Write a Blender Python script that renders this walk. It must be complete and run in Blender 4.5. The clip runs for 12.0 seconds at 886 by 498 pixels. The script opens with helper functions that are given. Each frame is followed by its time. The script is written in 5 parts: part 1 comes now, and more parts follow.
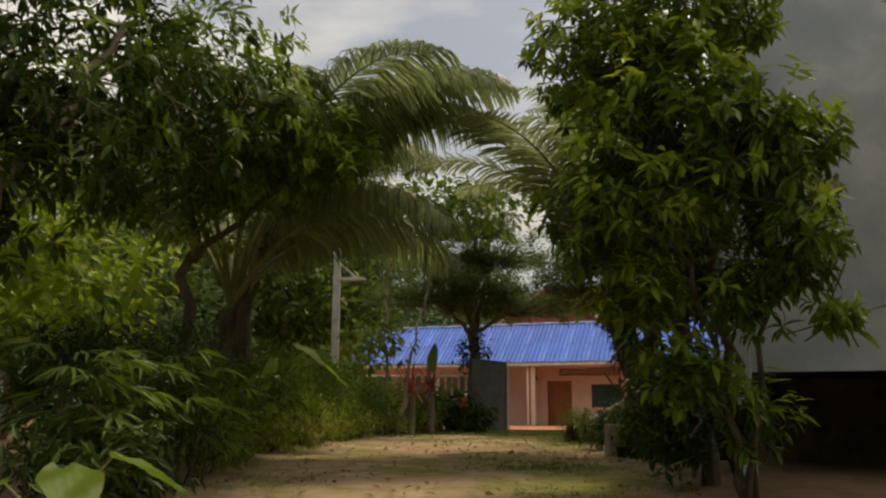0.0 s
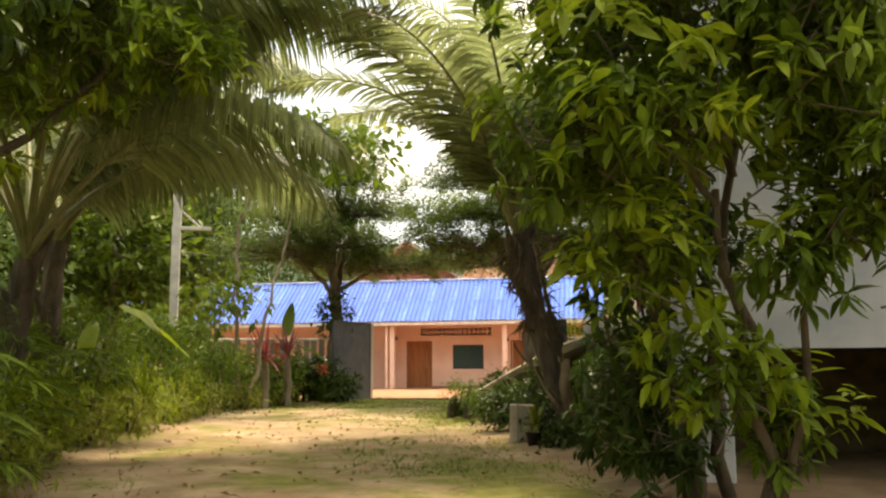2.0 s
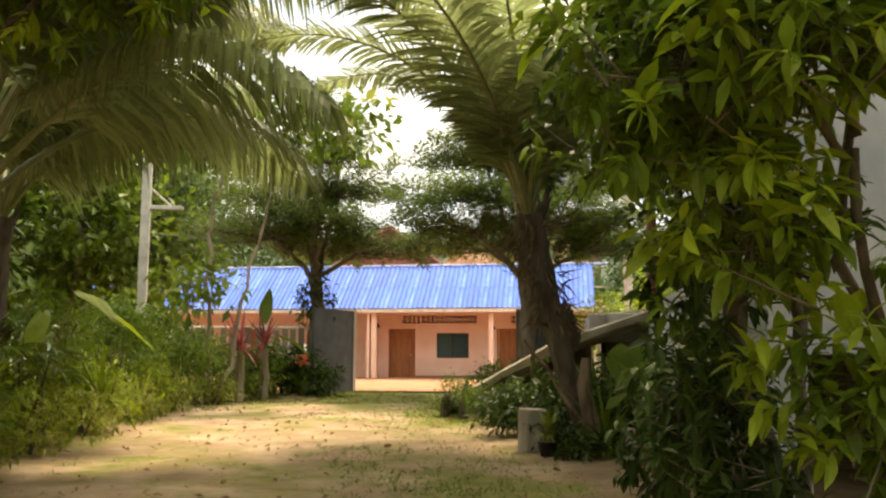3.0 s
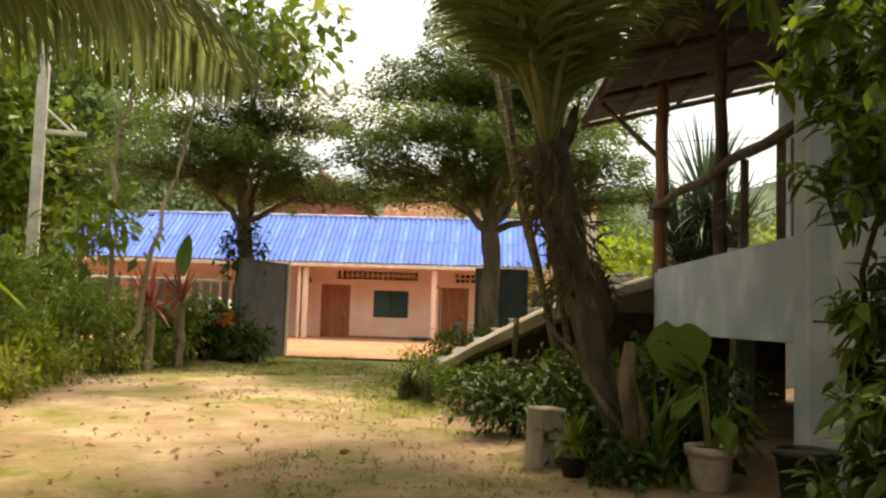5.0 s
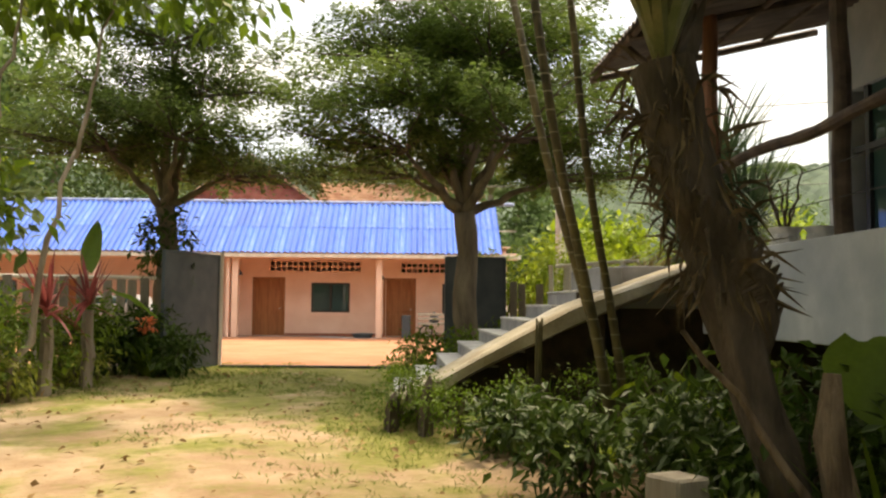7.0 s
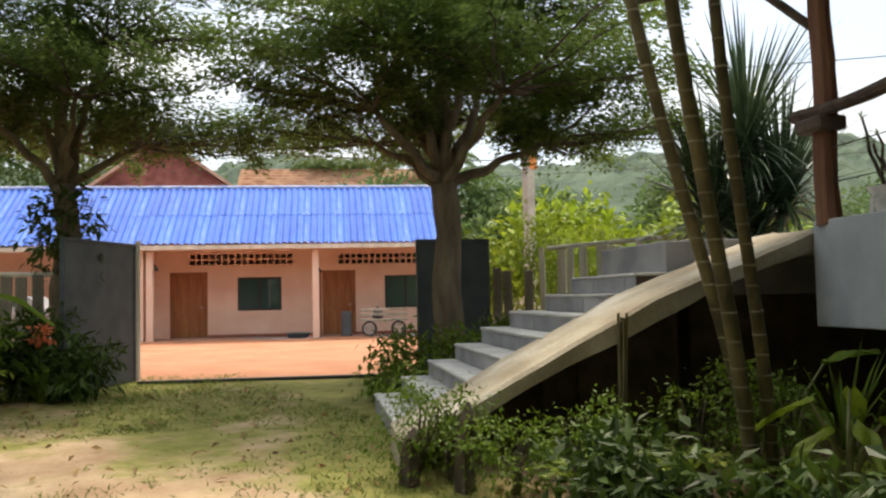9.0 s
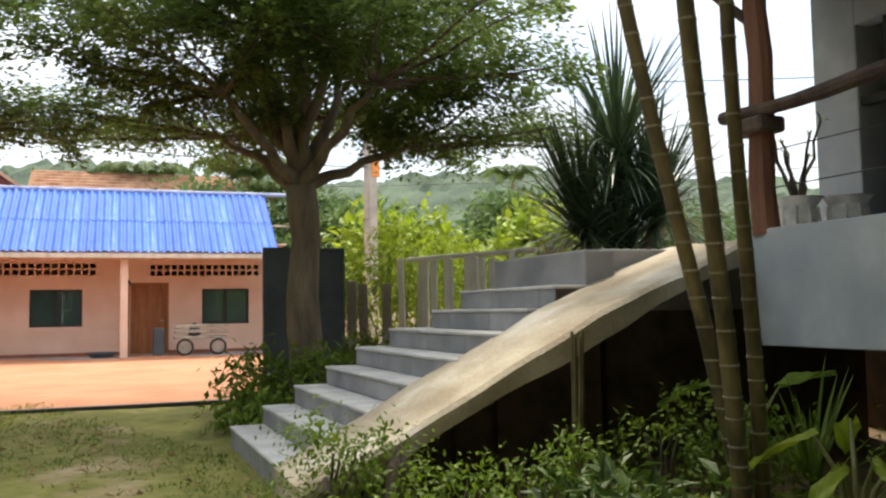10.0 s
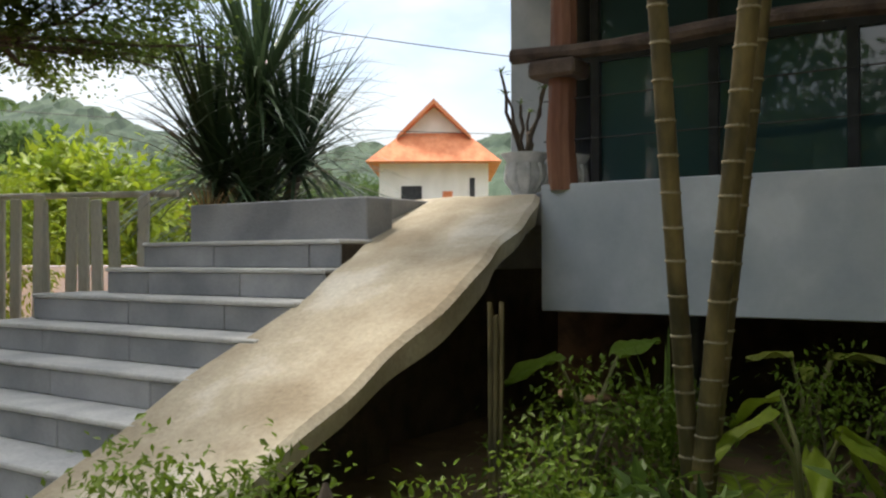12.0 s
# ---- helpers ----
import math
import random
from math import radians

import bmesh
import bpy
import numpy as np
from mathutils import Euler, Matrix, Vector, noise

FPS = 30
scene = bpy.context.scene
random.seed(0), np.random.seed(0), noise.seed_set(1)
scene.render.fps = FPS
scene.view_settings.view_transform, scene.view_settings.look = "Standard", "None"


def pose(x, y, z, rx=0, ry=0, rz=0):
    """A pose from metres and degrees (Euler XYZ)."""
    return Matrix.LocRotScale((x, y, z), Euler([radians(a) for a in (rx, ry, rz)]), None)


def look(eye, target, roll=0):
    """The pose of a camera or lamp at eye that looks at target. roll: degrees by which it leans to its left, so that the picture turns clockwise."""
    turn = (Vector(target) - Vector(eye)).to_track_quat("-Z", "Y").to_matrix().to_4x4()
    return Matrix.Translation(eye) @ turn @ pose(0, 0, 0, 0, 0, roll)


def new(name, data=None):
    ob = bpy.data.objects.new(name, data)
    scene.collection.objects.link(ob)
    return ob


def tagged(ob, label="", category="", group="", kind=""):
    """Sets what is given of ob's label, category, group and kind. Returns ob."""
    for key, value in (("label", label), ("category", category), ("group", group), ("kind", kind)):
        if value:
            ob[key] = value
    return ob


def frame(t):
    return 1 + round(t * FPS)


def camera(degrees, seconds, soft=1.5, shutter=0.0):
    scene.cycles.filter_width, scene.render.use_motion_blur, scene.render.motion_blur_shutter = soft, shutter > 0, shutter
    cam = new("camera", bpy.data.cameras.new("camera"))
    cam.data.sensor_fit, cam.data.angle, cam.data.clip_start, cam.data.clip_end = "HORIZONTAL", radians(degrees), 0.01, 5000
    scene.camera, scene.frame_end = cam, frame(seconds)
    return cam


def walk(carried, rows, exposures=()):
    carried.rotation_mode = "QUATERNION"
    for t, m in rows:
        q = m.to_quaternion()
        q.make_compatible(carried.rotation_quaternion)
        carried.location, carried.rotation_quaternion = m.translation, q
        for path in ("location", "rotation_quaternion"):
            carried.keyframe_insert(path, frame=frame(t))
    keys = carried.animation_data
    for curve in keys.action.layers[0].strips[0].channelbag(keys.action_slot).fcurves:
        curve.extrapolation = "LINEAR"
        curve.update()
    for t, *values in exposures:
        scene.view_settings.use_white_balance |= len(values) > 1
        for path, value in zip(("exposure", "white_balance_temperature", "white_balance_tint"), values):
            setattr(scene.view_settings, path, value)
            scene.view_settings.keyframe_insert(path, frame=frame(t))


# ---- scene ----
cam = camera(53.9, 12.0, soft=2.3)
METRES, EYE, TILT, LEAN, TURN = 17.3, 1.5, 0.0, 0.0, 0.0
ROWS = [
    (0.0, 0.0, 0.0, 0.0, -0.04, 11.01, -0.22),
    (0.5, -0.0063, 0.0405, 0.0049, -4.69, 9.04, -0.06),
    (1.0, -0.0131, 0.0808, 0.0087, -7.36, 7.6, -1.24),
    (1.5, -0.0169, 0.1201, 0.014, -8.94, 7.16, 0.2),
    (2.0, -0.0204, 0.1609, 0.0191, -10.16, 8.13, 0.34),
    (2.5, -0.0209, 0.2033, 0.0243, -11.42, 7.55, 0.29),
    (4.5, -0.0193, 0.3728, 0.0367, -12.16, 6.28, -1.53),
    (5.0, -0.0161, 0.4156, 0.0388, -16.65, 4.36, -1.77),
    (5.5, -0.0139, 0.4577, 0.0408, -21.66, 3.01, -2.34),
    (6.0, -0.0127, 0.5009, 0.0446, -23.28, 3.11, -2.99),
    (6.5, -0.0131, 0.5432, 0.0466, -21.12, 3.37, -0.72),
    (8.5, 0.0009, 0.718, 0.0497, -24.9, 4.14, 0.68),
    (9.0, 0.0034, 0.7594, 0.0485, -27.19, 3.12, 1.15),
    (9.5, 0.0036, 0.8021, 0.0492, -35.21, 3.84, 1.02),
    (10.0, 0.0024, 0.842, 0.0487, -40.07, 3.94, 0.96),
    (10.5, 0.0052, 0.884, 0.0491, -48.47, 2.85, 0.49),
    (11.0, 0.0046, 0.9215, 0.0508, -60.93, 1.86, 1.3),
    (11.5, 0.0071, 0.9591, 0.0506, -67.5, 1.8, -0.29),
    (12.0, 0.0072, 0.9945, 0.0518, -74.59, 0.6, 0.19),
]
walk(cam, [(t, pose(0, 0, EYE, TILT, LEAN, TURN) @ pose(METRES * x, METRES * y, METRES * z, 90 + pitch, roll, yaw)) for t, x, y, z, yaw, pitch, roll in ROWS],
     exposures=[(0.0, -0.4, 8300, 10), (0.5, 0.5, 8600, 10), (1.5, 1.1, 8900, 10), (2.5, 1.2, 8900, 10), (5.0, 1.0, 8900, 10), (6.5, 1.05, 8800, 10), (9.0, 0.72, 7200, 10), (10.0, 0.95, 7000, 10), (10.5, 0.9, 6900, 10), (11.0, 0.4, 6900, 10), (11.5, 0.4, 6900, 10), (12.0, 0.68, 6800, 10)])

# ---- world, sun ----
SUN_AZ, SUN_EL = 38.0, 62.0     # degrees from +y towards +x, and above the ground
world = bpy.data.worlds.new("sky")
scene.world = world
world.use_nodes = True
wt = world.node_tree
wt.nodes.clear()
sky = wt.nodes.new("ShaderNodeTexSky")
sky.sky_type, sky.sun_disc = "NISHITA", False
sky.sun_elevation, sky.sun_rotation = radians(SUN_EL), radians(SUN_AZ)
sky.air_density, sky.dust_density = 1.0, 2.0
bg1, bg2 = wt.nodes.new("ShaderNodeBackground"), wt.nodes.new("ShaderNodeBackground")
bg1.inputs[1].default_value = 0.13
bg2.inputs[0].default_value = (0.92, 0.96, 1.0, 1)
wt.links.new(sky.outputs[0], bg1.inputs[0])
wc, wn, wr = wt.nodes.new("ShaderNodeTexCoord"), wt.nodes.new("ShaderNodeTexNoise"), wt.nodes.new("ShaderNodeValToRGB")
wm = wt.nodes.new("ShaderNodeMapping")
wm.inputs["Scale"].default_value = (1.6, 1.6, 4.0)
wn.inputs["Scale"].default_value, wn.inputs["Detail"].default_value = 1.7, 9.0
wr.color_ramp.elements[0].position, wr.color_ramp.elements[1].position = 0.39, 0.62
wr.color_ramp.elements[0].color = (0.1, 0.1, 0.1, 1)
mixw, wo = wt.nodes.new("ShaderNodeMixShader"), wt.nodes.new("ShaderNodeOutputWorld")
wt.links.new(wc.outputs["Generated"], wm.inputs[0])
wt.links.new(wm.outputs[0], wn.inputs["Vector"])
wt.links.new(wn.outputs[0], wr.inputs[0])
# overcast dome: a third as bright at the horizon as overhead
wsep, wel, wgr = wt.nodes.new("ShaderNodeSeparateXYZ"), wt.nodes.new("ShaderNodeMath"), wt.nodes.new("ShaderNodeMath")
wel.operation, wgr.operation = "MAXIMUM", "MULTIPLY_ADD"
wel.inputs[1].default_value, wgr.inputs[1].default_value, wgr.inputs[2].default_value = 0.0, 1.95, 0.43
wt.links.new(wc.outputs["Generated"], wsep.inputs[0])
wt.links.new(wsep.outputs[2], wel.inputs[0])
wt.links.new(wel.outputs[0], wgr.inputs[0])
wt.links.new(wgr.outputs[0], bg2.inputs[1])
wt.links.new(wr.outputs[0], mixw.inputs[0])
wt.links.new(bg1.outputs[0], mixw.inputs[1])
wt.links.new(bg2.outputs[0], mixw.inputs[2])
wt.links.new(mixw.outputs[0], wo.inputs[0])
sun = new("sun", bpy.data.lights.new("sun", "SUN"))
sun.data.energy, sun.data.angle, sun.data.color = 2.8, radians(11.0), (1.0, 0.93, 0.82)
sv = Vector((math.sin(radians(SUN_AZ)) * math.cos(radians(SUN_EL)), math.cos(radians(SUN_AZ)) * math.cos(radians(SUN_EL)), math.sin(radians(SUN_EL))))
sun.matrix_world = look(sv * 60, (0, 0, 0))


# ---- materials ----
def material(name, c1, c2, scale=6.0, rough=0.8, bump=0.2, metal=0.0, c3=None, fine=60.0, rand=0.0, island=0.0, through_light=0.0, stretch=(1, 1, 1), spec=0.4, grain=0.5):
    m = bpy.data.materials.new(name)
    m.use_nodes = True
    nt = m.node_tree
    b = nt.nodes["Principled BSDF"]
    b.inputs["Roughness"].default_value, b.inputs["Metallic"].default_value = rough, metal
    b.inputs["Specular IOR Level"].default_value = spec
    co, mp = nt.nodes.new("ShaderNodeTexCoord"), nt.nodes.new("ShaderNodeMapping")
    mp.inputs["Scale"].default_value = stretch
    nt.links.new(co.outputs["Object"], mp.inputs[0])
    n1, n2 = nt.nodes.new("ShaderNodeTexNoise"), nt.nodes.new("ShaderNodeTexNoise")
    n1.inputs["Scale"].default_value, n1.inputs["Detail"].default_value = scale, 6.0
    n2.inputs["Scale"].default_value, n2.inputs["Detail"].default_value = fine, 4.0
    for n in (n1, n2):
        nt.links.new(mp.outputs[0], n.inputs["Vector"])
    r = nt.nodes.new("ShaderNodeValToRGB")
    r.color_ramp.elements[0].position, r.color_ramp.elements[1].position = 0.35, 0.65
    r.color_ramp.elements[0].color, r.color_ramp.elements[1].color = (*c1, 1), (*c2, 1)
    if c3:
        r.color_ramp.elements[1].position = 0.56
        e = r.color_ramp.elements.new(0.66)
        e.color = (*c3, 1)
    nt.links.new(n1.outputs[0], r.inputs[0])
    hs = nt.nodes.new("ShaderNodeHueSaturation")
    nt.links.new(r.outputs[0], hs.inputs["Color"])
    add = nt.nodes.new("ShaderNodeMath")
    add.operation = "MULTIPLY_ADD"
    add.inputs[1].default_value, add.inputs[2].default_value = grain, 1.0 - grain / 2
    nt.links.new(n2.outputs[0], add.inputs[0])
    last = add.outputs[0]
    if rand:
        oi, ma = nt.nodes.new("ShaderNodeObjectInfo"), nt.nodes.new("ShaderNodeMath")
        ma.operation = "MULTIPLY_ADD"
        ma.inputs[1].default_value = rand
        nt.links.new(oi.outputs["Random"], ma.inputs[0])
        nt.links.new(last, ma.inputs[2])
        sb = nt.nodes.new("ShaderNodeMath")
        sb.operation, sb.inputs[1].default_value = "SUBTRACT", rand / 2
        nt.links.new(ma.outputs[0], sb.inputs[0])
        last = sb.outputs[0]
    if island:
        ge, mi = nt.nodes.new("ShaderNodeNewGeometry"), nt.nodes.new("ShaderNodeMath")
        mi.operation = "MULTIPLY_ADD"
        mi.inputs[1].default_value = island
        nt.links.new(ge.outputs["Random Per Island"], mi.inputs[0])
        nt.links.new(last, mi.inputs[2])
        sb = nt.nodes.new("ShaderNodeMath")
        sb.operation, sb.inputs[1].default_value = "SUBTRACT", island / 2
        nt.links.new(mi.outputs[0], sb.inputs[0])
        last = sb.outputs[0]
    nt.links.new(last, hs.inputs["Value"])
    nt.links.new(hs.outputs[0], b.inputs["Base Color"])
    if bump:
        bu = nt.nodes.new("ShaderNodeBump")
        bu.inputs["Strength"].default_value, bu.inputs["Distance"].default_value = bump, 0.02
        nt.links.new(n2.outputs[0], bu.inputs["Height"])
        nt.links.new(bu.outputs[0], b.inputs["Normal"])
    if through_light:
        tr, mx = nt.nodes.new("ShaderNodeBsdfTranslucent"), nt.nodes.new("ShaderNodeMixShader")
        mx.inputs[0].default_value = through_light
        nt.links.new(hs.outputs[0], tr.inputs[0])
        nt.links.new(b.outputs[0], mx.inputs[1])
        nt.links.new(tr.outputs[0], mx.inputs[2])
        nt.links.new(mx.outputs[0], nt.nodes["Material Output"].inputs[0])
    return m


def leaf(name, c1, c2, rough=0.5, island=0.7, tl=0.42, scale=0.8):
    return material(name, c1, c2, scale=scale, rough=rough, bump=0, island=island, rand=0.2, through_light=tl, fine=25, spec=0.25)


L_DARK = leaf("leaf_dark", (0.032, 0.062, 0.012), (0.07, 0.12, 0.018), tl=0.25)
L_MID = leaf("leaf_mid", (0.08, 0.14, 0.016), (0.15, 0.22, 0.022))
L_LIGHT = leaf("leaf_light", (0.16, 0.24, 0.018), (0.27, 0.34, 0.03))
L_YEL = leaf("leaf_yellow_green", (0.18, 0.22, 0.035), (0.30, 0.32, 0.06))
L_RED = leaf("leaf_red", (0.22, 0.05, 0.05), (0.34, 0.10, 0.09))
L_PALM = leaf("palm_leaf", (0.15, 0.19, 0.07), (0.26, 0.30, 0.13), rough=0.35, tl=0.5)
L_TERM = leaf("tree_leaf", (0.075, 0.12, 0.03), (0.14, 0.20, 0.04), tl=0.5)
L_SWORD = leaf("sword_leaf", (0.035, 0.065, 0.035), (0.075, 0.115, 0.055), rough=0.32, tl=0.15)
L_DRY = leaf("dry_leaf", (0.22, 0.13, 0.06), (0.38, 0.26, 0.13), rough=0.8)
L_FAR = leaf("far_leaf", (0.06, 0.11, 0.035), (0.12, 0.18, 0.06), rough=0.7)
GRASS = leaf("grass_blade", (0.10, 0.155, 0.03), (0.19, 0.24, 0.055), rough=0.7)
FLOWER = leaf("flower_orange", (0.6, 0.14, 0.06), (0.75, 0.25, 0.12), rough=0.6)
VIOLET = leaf("flower_violet", (0.2, 0.12, 0.55), (0.3, 0.2, 0.7), rough=0.6)
BARK = material("bark", (0.16, 0.125, 0.09), (0.29, 0.24, 0.18), scale=5, fine=30, rough=0.95, bump=0.9, stretch=(1, 1, 0.25))
BARK_M = material("bark_brown", (0.11, 0.085, 0.06), (0.22, 0.175, 0.125), scale=5, fine=30, rough=0.95, bump=0.9, stretch=(1, 1, 0.25))
BARK_D = material("bark_dark", (0.05, 0.04, 0.03), (0.13, 0.10, 0.075), scale=6, fine=30, rough=0.95, bump=1.0, stretch=(1, 1, 0.4))
STEM = material("palm_stem", (0.04, 0.036, 0.018), (0.15, 0.12, 0.055), scale=7, fine=40, rough=0.6, bump=0.3, stretch=(1, 1, 0.4))
RING = material("stem_ring", (0.16, 0.14, 0.09), (0.26, 0.235, 0.16), rough=0.8)
FIBRE = material("palm_fibre", (0.07, 0.05, 0.03), (0.2, 0.15, 0.09), rough=0.95, island=0.6)
RACHIS = material("frond_stalk", (0.13, 0.15, 0.05), (0.22, 0.20, 0.09), rough=0.5)
WOOD_RED = material("post_wood", (0.13, 0.05, 0.03), (0.26, 0.12, 0.07), scale=5, rough=0.6, stretch=(1, 1, 0.15), bump=0.4)
WOOD_DK = material("rail_wood", (0.045, 0.03, 0.025), (0.12, 0.085, 0.065), scale=5, rough=0.75, bump=0.5)
WOOD_GREY = material("weathered_wood", (0.22, 0.19, 0.15), (0.42, 0.38, 0.32), scale=4, rough=0.9, stretch=(1, 1, 0.15), rand=0.35, bump=0.4)
WOOD_PALE = material("picket_paint", (0.58, 0.55, 0.48), (0.76, 0.73, 0.66), scale=4, rough=0.85, stretch=(1, 1, 0.2), rand=0.25, bump=0.3)
DOOR = material("door_wood", (0.24, 0.09, 0.035), (0.36, 0.15, 0.06), scale=4, rough=0.5, stretch=(3, 3, 0.3), bump=0.15)
PINK = material("pink_plaster", (0.74, 0.50, 0.40), (0.82, 0.60, 0.50), scale=1.2, rough=0.9, fine=40, bump=0.15)
PINK_D = material("brown_plinth", (0.28, 0.10, 0.07), (0.36, 0.15, 0.10), rough=0.9)
BLUE = material("blue_sheet", (0.028, 0.11, 0.50), (0.05, 0.165, 0.60), scale=1.1, rough=0.62, spec=0.25, fine=9, c3=(0.15, 0.26, 0.62), stretch=(2.2, 0.3, 1), rand=0.22, bump=0.05)
BLUE_RIM = material("blue_ridge", (0.20, 0.26, 0.50), (0.45, 0.50, 0.66), scale=3, rough=0.7)
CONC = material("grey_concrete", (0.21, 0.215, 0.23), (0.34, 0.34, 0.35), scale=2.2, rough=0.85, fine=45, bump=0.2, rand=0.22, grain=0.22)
# paler than CONC: the light falling on the treads is put into this colour
TREAD_LIT = material("tread_concrete", (0.40, 0.40, 0.40), (0.56, 0.55, 0.53), scale=3, rough=0.85, fine=50, bump=0.25)
RAMP = material("worn_cement", (0.30, 0.245, 0.17), (0.44, 0.385, 0.29), scale=1.7, rough=0.9, fine=35, bump=0.4, c3=(0.56, 0.52, 0.44))
DECKW = material("blue_grey_paint", (0.33, 0.37, 0.42), (0.43, 0.465, 0.50), scale=1.6, rough=0.6, fine=30, c3=(0.52, 0.55, 0.58), bump=0.05, grain=0.1)
DARKP = material("dark_grey_panel", (0.055, 0.07, 0.085), (0.085, 0.10, 0.115), scale=3, rough=0.6, bump=0.05)
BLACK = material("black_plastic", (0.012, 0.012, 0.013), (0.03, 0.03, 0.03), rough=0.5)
FRAME = material("dark_frame", (0.012, 0.014, 0.016), (0.03, 0.032, 0.035), rough=0.4)
STEEL = material("steel", (0.35, 0.35, 0.36), (0.5, 0.5, 0.5), rough=0.4, metal=0.8)
TERRA = material("terracotta", (0.42, 0.32, 0.28), (0.56, 0.47, 0.43), scale=7, rough=0.9, bump=0.3)
PALEPOT = material("pale_pot", (0.42, 0.43, 0.42), (0.62, 0.62, 0.60), scale=7, rough=0.8, bump=0.3)
POLE = material("pole_concrete", (0.36, 0.35, 0.32), (0.5, 0.49, 0.45), scale=4, rough=0.9)
ORANGE = material("orange_paint", (0.75, 0.25, 0.06), (0.85, 0.33, 0.1), rough=0.6)
WHITE = material("white_wall", (0.70, 0.68, 0.64), (0.82, 0.80, 0.77), scale=1, rough=0.9)
TILE = material("orange_roof", (0.55, 0.17, 0.07), (0.70, 0.27, 0.13), scale=2, rough=0.8, fine=12, bump=0.3)
TILE_D = material("old_tile", (0.36, 0.19, 0.12), (0.55, 0.36, 0.24), scale=2, rough=0.9, fine=14, bump=0.3)
BRICKD = material("red_gable", (0.22, 0.07, 0.05), (0.32, 0.12, 0.085), scale=3, rough=0.9)
SHEET = material("brown_sheet", (0.07, 0.055, 0.05), (0.15, 0.12, 0.105), scale=2, rough=0.75, stretch=(1, 4, 1), bump=0.2)
# real soil in pots; also the painted shade under landing and deck
SOIL_SHADE = material("dark_soil", (0.06, 0.045, 0.03), (0.12, 0.085, 0.055), scale=5, rough=1.0, bump=0.6)
RUBBER = material("rubber", (0.02, 0.02, 0.02), (0.045, 0.045, 0.045), rough=0.85)
DRYWOOD = material("dead_wood", (0.08, 0.055, 0.035), (0.27, 0.20, 0.14), scale=8, rough=0.95, stretch=(1, 1, 0.25), bump=1.0)
CAR = material("car_paint", (0.30, 0.30, 0.31), (0.36, 0.36, 0.37), rough=0.3)
HILL = material("hill_forest", (0.03, 0.055, 0.035), (0.07, 0.105, 0.065), scale=0.05, rough=1.0, fine=0.4, bump=0)
GLASS = bpy.data.materials.new("window_glass")
GLASS.use_nodes = True
gb = GLASS.node_tree.nodes["Principled BSDF"]
gb.inputs["Base Color"].default_value = (0.035, 0.08, 0.085, 1)
gb.inputs["Roughness"].default_value, gb.inputs["Specular IOR Level"].default_value = 0.03, 0.9


def ground_material():
    """Pale sand with grass patches and leaf litter; orange dirt on the lane past the gate."""
    m = bpy.data.materials.new("yard_ground")
    m.use_nodes = True
    nt = m.node_tree
    b = nt.nodes["Principled BSDF"]
    b.inputs["Roughness"].default_value, b.inputs["Specular IOR Level"].default_value = 0.95, 0.2
    co = nt.nodes.new("ShaderNodeTexCoord")

    def noise_at(s, d=6.0, rough=0.6):
        n = nt.nodes.new("ShaderNodeTexNoise")
        n.inputs["Scale"].default_value, n.inputs["Detail"].default_value, n.inputs["Roughness"].default_value = s, d, rough
        nt.links.new(co.outputs["Object"], n.inputs["Vector"])
        return n.outputs[0]

    def ramp(src, lo, hi, a, z):
        r = nt.nodes.new("ShaderNodeValToRGB")
        r.color_ramp.elements[0].position, r.color_ramp.elements[1].position = lo, hi
        r.color_ramp.elements[0].color, r.color_ramp.elements[1].color = (*a, 1), (*z, 1)
        nt.links.new(src, r.inputs[0])
        return r.outputs[0]

    def mix(f, a, z):
        x = nt.nodes.new("ShaderNodeMix")
        x.data_type = "RGBA"
        nt.links.new(f, x.inputs[0])
        nt.links.new(a, x.inputs[6])
        nt.links.new(z, x.inputs[7])
        return x.outputs[2]

    sand = ramp(noise_at(1.3), 0.35, 0.7, (0.29, 0.19, 0.115), (0.50, 0.375, 0.25))
    grass = ramp(noise_at(5), 0.3, 0.7, (0.14, 0.145, 0.035), (0.26, 0.25, 0.075))
    dirt = ramp(noise_at(0.8), 0.3, 0.7, (0.38, 0.165, 0.09), (0.48, 0.235, 0.14))
    litter = ramp(noise_at(24, 3), 0.63, 0.68, (0, 0, 0), (1, 1, 1))
    brown = ramp(noise_at(9), 0.3, 0.7, (0.19, 0.115, 0.06), (0.32, 0.21, 0.115))
    at = nt.nodes.new("ShaderNodeAttribute")
    at.attribute_name = "zone"
    sep = nt.nodes.new("ShaderNodeSeparateColor")
    nt.links.new(at.outputs["Color"], sep.inputs[0])
    sumg = nt.nodes.new("ShaderNodeMath")
    sumg.operation = "ADD"
    nt.links.new(noise_at(0.9, 8, 0.7), sumg.inputs[0])
    nt.links.new(sep.outputs[0], sumg.inputs[1])
    gm = ramp(sumg.outputs[0], 0.47, 0.63, (0, 0, 0), (1, 1, 1))
    soil = ramp(noise_at(4), 0.3, 0.7, (0.09, 0.06, 0.035), (0.20, 0.13, 0.075))
    c = mix(gm, sand, grass)
    c = mix(litter, c, brown)
    c = mix(sep.outputs[2], c, soil)
    c = mix(sep.outputs[1], c, dirt)
    nt.links.new(c, b.inputs["Base Color"])
    bu = nt.nodes.new("ShaderNodeBump")
    bu.inputs["Strength"].default_value, bu.inputs["Distance"].default_value = 0.5, 0.03
    nt.links.new(noise_at(14), bu.inputs["Height"])
    nt.links.new(bu.outputs[0], b.inputs["Normal"])
    return m


